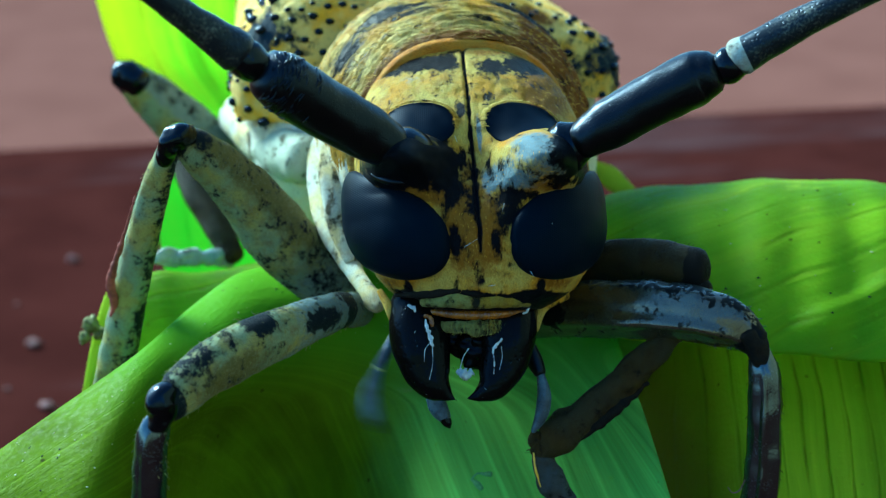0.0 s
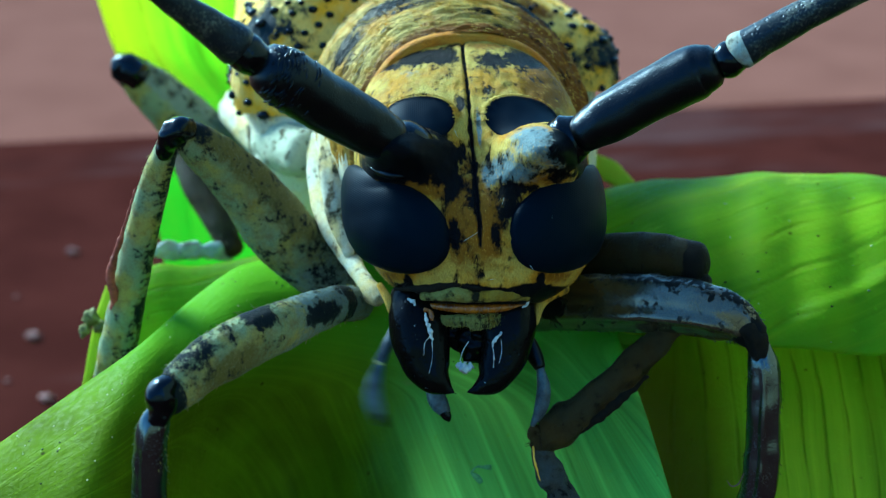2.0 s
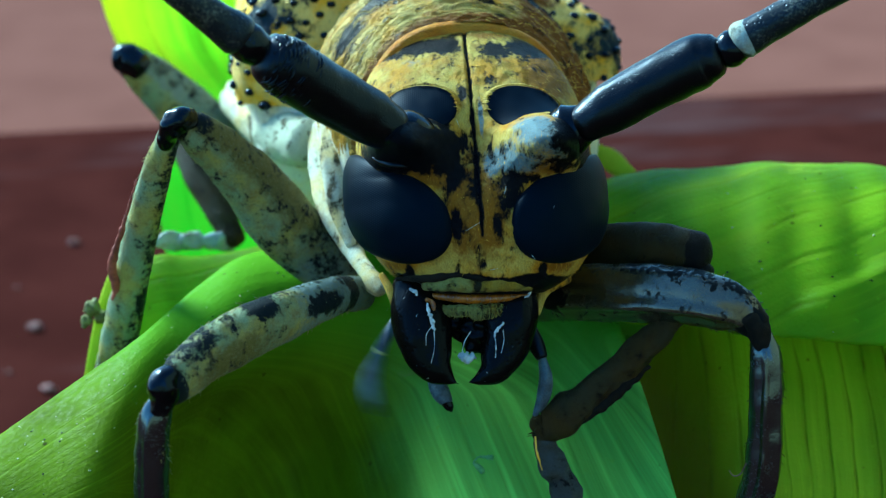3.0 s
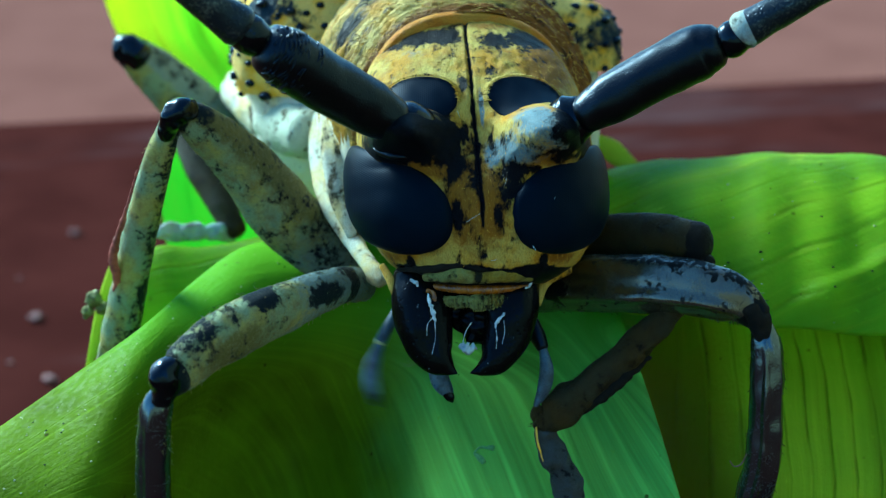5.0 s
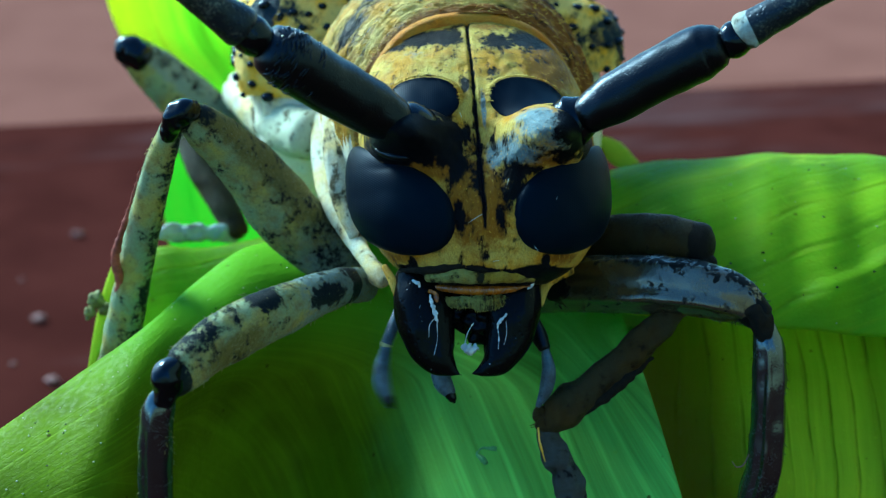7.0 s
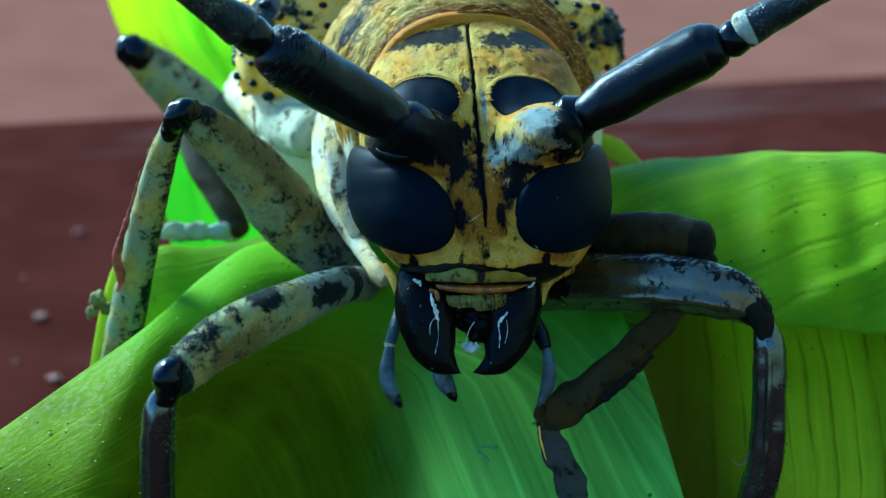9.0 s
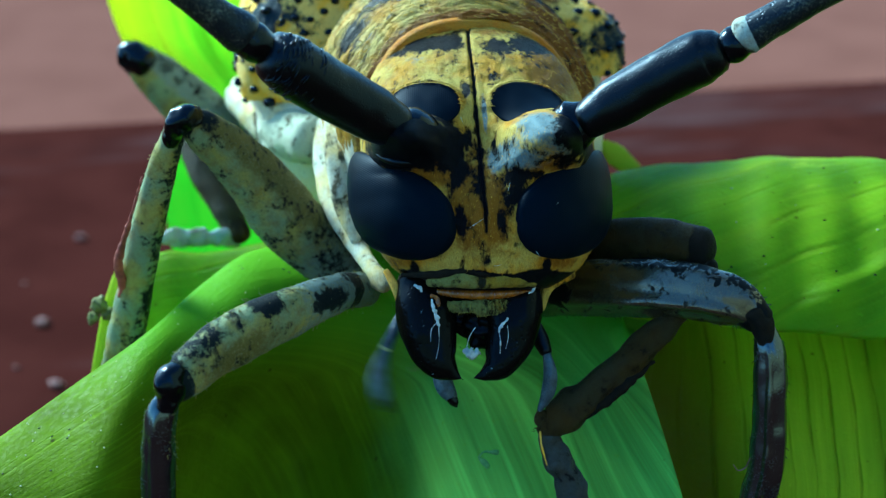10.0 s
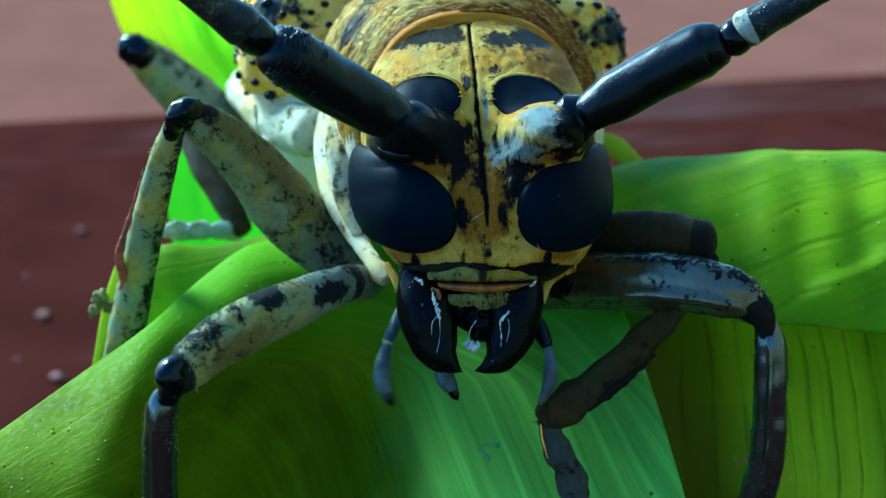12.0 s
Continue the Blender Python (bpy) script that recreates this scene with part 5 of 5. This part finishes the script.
for x, z, tip in ((-0.35, 0.05, (0.4, -0.25, 0.25)), (0.55, 1.1, (0.05, -0.2, 0.25)), (-1.6, -0.5, (0.5, -0.25, 0.3)), (1.9, 0.4, (0.06, -0.3, 0.4)), (0.1, -1.1, (0.2, -0.2, 0.05)), (1.2, -0.6, (0.12, -0.3, -0.2)), (-0.3, 3.2, (-0.1, -0.25, 0.2))):
    root = head_point(math.asin(max(-1, min(1, (x / head_wide(z))))), z) + Vector((0, -0.02, 0))
    smear([(root, 0.008), (root + Vector(tip) * 0.6 + Vector((0, -0.15, 0)), 0.012), (root + Vector(tip) + Vector((0, -0.1, 0)), 0.004)], WHITE, "pale bristle", "bristle")

# ---- loose things ----
def crumbs():
    for x, y, z, r in ((*(-33.12, 77.45, -1.06), 0.5), (*(-31.63, 61.60, -7.47), 0.55), (*(-27.78, 52.48, -11.15), 0.5), (*(-35.26, 68.62, -4.63), 0.2), (*(-31.47, 54.96, -10.15), 0.22)):
        up = Vector((0, -math.sin(radians(TILT)), math.cos(radians(TILT))))
        bm = blob(Vector((x, y, z)) + up * r * 0.35, r, 0.5, 1.6, (1, 1, 0.6))
        tagged(part("dust_speck", bm, DUST, None, "", (x, y, z)), "pale dusty speck lying on the red ledge", "speck", "specks on the ledge")
    at = (-12.75, 8.60, -3.05)
    heap = blob((-12.75, 8.60, -2.74), 0.28, 0.6, 2.5)
    blob((-12.93, 8.50, -3.16), 0.2, 0.6, 2.5, into=heap)
    blob((-12.48, 8.80, -3.06), 0.24, 0.5, 2.0, into=heap)
    blob((-13.01, 8.50, -3.37), 0.09, 0.5, 2.0, into=heap)
    tagged(part("plant_crumb", heap, CRUMB, None, "", at), "dry greyish plant crumb caught on a leaf tip", "crumb")
    strand = tube([((-10.02, 4.00, 1.77), 0.02), ((-10.48, 4.50, 0.58), 0.06), ((-10.95, 5.20, -0.36), 0.10), ((-11.30, 5.80, -1.13), 0.17), ((-11.31, 6.40, -2.03), 0.15), ((-11.78, 7.20, -2.95), 0.06)], 10, 8, 0.7, 0.06, 5.0)
    tagged(part("dry_strand", strand, RED_STRAND, None, "", (-10.97, 5.20, -0.36)), "dry reddish strand clinging to the leg", "strand")
    curl = tube([((9.25, 1.50, -7.09), 0.02), ((9.06, 1.40, -7.38), 0.02), ((8.85, 1.40, -7.45), 0.018), ((8.71, 1.40, -7.28), 0.012)], 8, 6)
    tagged(part("hair_curl", curl, DUST, None, "", (9.25, 1.50, -7.09)), "pale curled hair stuck to the leg", "hair")


crumbs()


# ---- movement ----
def motions():
    # swing of the feeler: seconds, place between in (0) and out (1), reach of the stroke
    beats = [
        (0.0, .45, .5), (0.1, .6, .5), (0.2, .25, .2), (0.3, 0, .1), (0.4, .5, .5), (0.5, .15, .15), (0.6, .6, .4), (0.7, .2, .3), (0.8, .55, .4), (0.9, .5, .45),
        (1.0, 1, .05), (1.1, .6, .4), (1.2, .7, .3), (1.3, .85, .3), (1.4, .7, .35), (1.5, .3, .2), (1.6, .1, .15), (1.7, .6, .5), (1.8, .25, .25), (1.9, .1, .15),
        (2.0, .3, .35), (2.1, .15, .2), (2.2, .55, .45), (2.3, .05, .1), (2.4, .35, .4), (2.5, .6, .45), (2.6, .15, .2), (2.7, .4, .4), (2.8, .45, .5), (2.9, .6, .45),
        (3.0, .55, .5), (3.1, 1, .15), (3.2, .5, .4), (3.3, .15, .2), (3.4, .5, .4), (3.5, .8, .2), (3.6, .3, .3), (3.7, .1, .15), (3.8, .55, .4), (3.9, .9, .15),
        (4.0, .4, .4), (4.1, .1, .2), (4.2, .5, .4), (4.3, .7, .3), (4.4, .2, .2), (4.5, .4, .4), (4.6, .8, .2), (4.7, .5, .3), (4.8, .75, .05), (4.9, .6, .4),
        (5.0, .55, .3), (5.1, .7, .35), (5.2, .3, .35), (5.3, .1, .15), (5.4, .55, .4), (5.5, .5, .4), (5.6, .95, .2), (5.7, .4, .35), (5.8, .5, .45), (5.9, 0, .1),
        (6.0, .5, .4), (6.1, .15, .15), (6.2, .45, .35), (6.3, .65, .35), (6.4, .55, .5), (6.5, .95, .15), (6.6, .45, .4), (6.7, -.05, .05), (6.8, .1, .1), (6.9, .3, .35),
        (7.0, .2, .2), (7.1, .4, .5), (7.2, .6, .4), (7.3, .9, .1), (7.4, .4, .4), (7.5, .1, .2), (7.6, .5, .4), (7.7, .8, .2), (7.8, .3, .3), (7.9, .1, .1),
        (8.0, .5, .4), (8.1, .7, .3), (8.2, .2, .3), (8.3, .5, .4), (8.4, .9, .1), (8.5, .5, .4), (8.6, .15, .2), (8.7, .5, .4), (8.8, .15, .2), (8.9, .45, .5),
        (9.0, 0, .15), (9.1, .75, .45), (9.2, .1, .15), (9.3, .45, .5), (9.4, .1, .2), (9.5, .2, .25), (9.6, .6, .4), (9.7, .2, .25), (9.8, .2, .3), (9.9, .1, .15),
        (10.0, .4, .4), (10.1, .25, .3), (10.2, .2, .25), (10.3, .35, .4), (10.4, .5, .35), (10.5, .4, .45), (10.6, .55, .4), (10.7, .15, .2), (10.8, .35, .15), (10.9, .9, .15),
        (11.0, .2, .25), (11.1, .25, .35), (11.2, .7, .3), (11.3, .5, .35), (11.4, .35, .2), (11.5, .4, .4), (11.6, .75, .3), (11.7, .5, .4), (11.8, .8, .3), (11.9, .15, .2), (12.0, .3, .1)]
    home = moving_palp.matrix_basis.copy()
    rows, sign = [], 1
    for t, a, r in beats:
        sign = -sign
        for dt, k in ((-1 / 30, -1.5), (0.0, 0.0), (1 / 30, 1.5)):
            if 0.0 <= t + dt <= 12.0:
                swing = min(1.12, max(-0.12, a + sign * k * r))
                rows.append((t + dt, home @ pose(0, 0, 0, 0, -8 + 22.0 * swing, 0)))
    walk(moving_palp, rows)


motions()
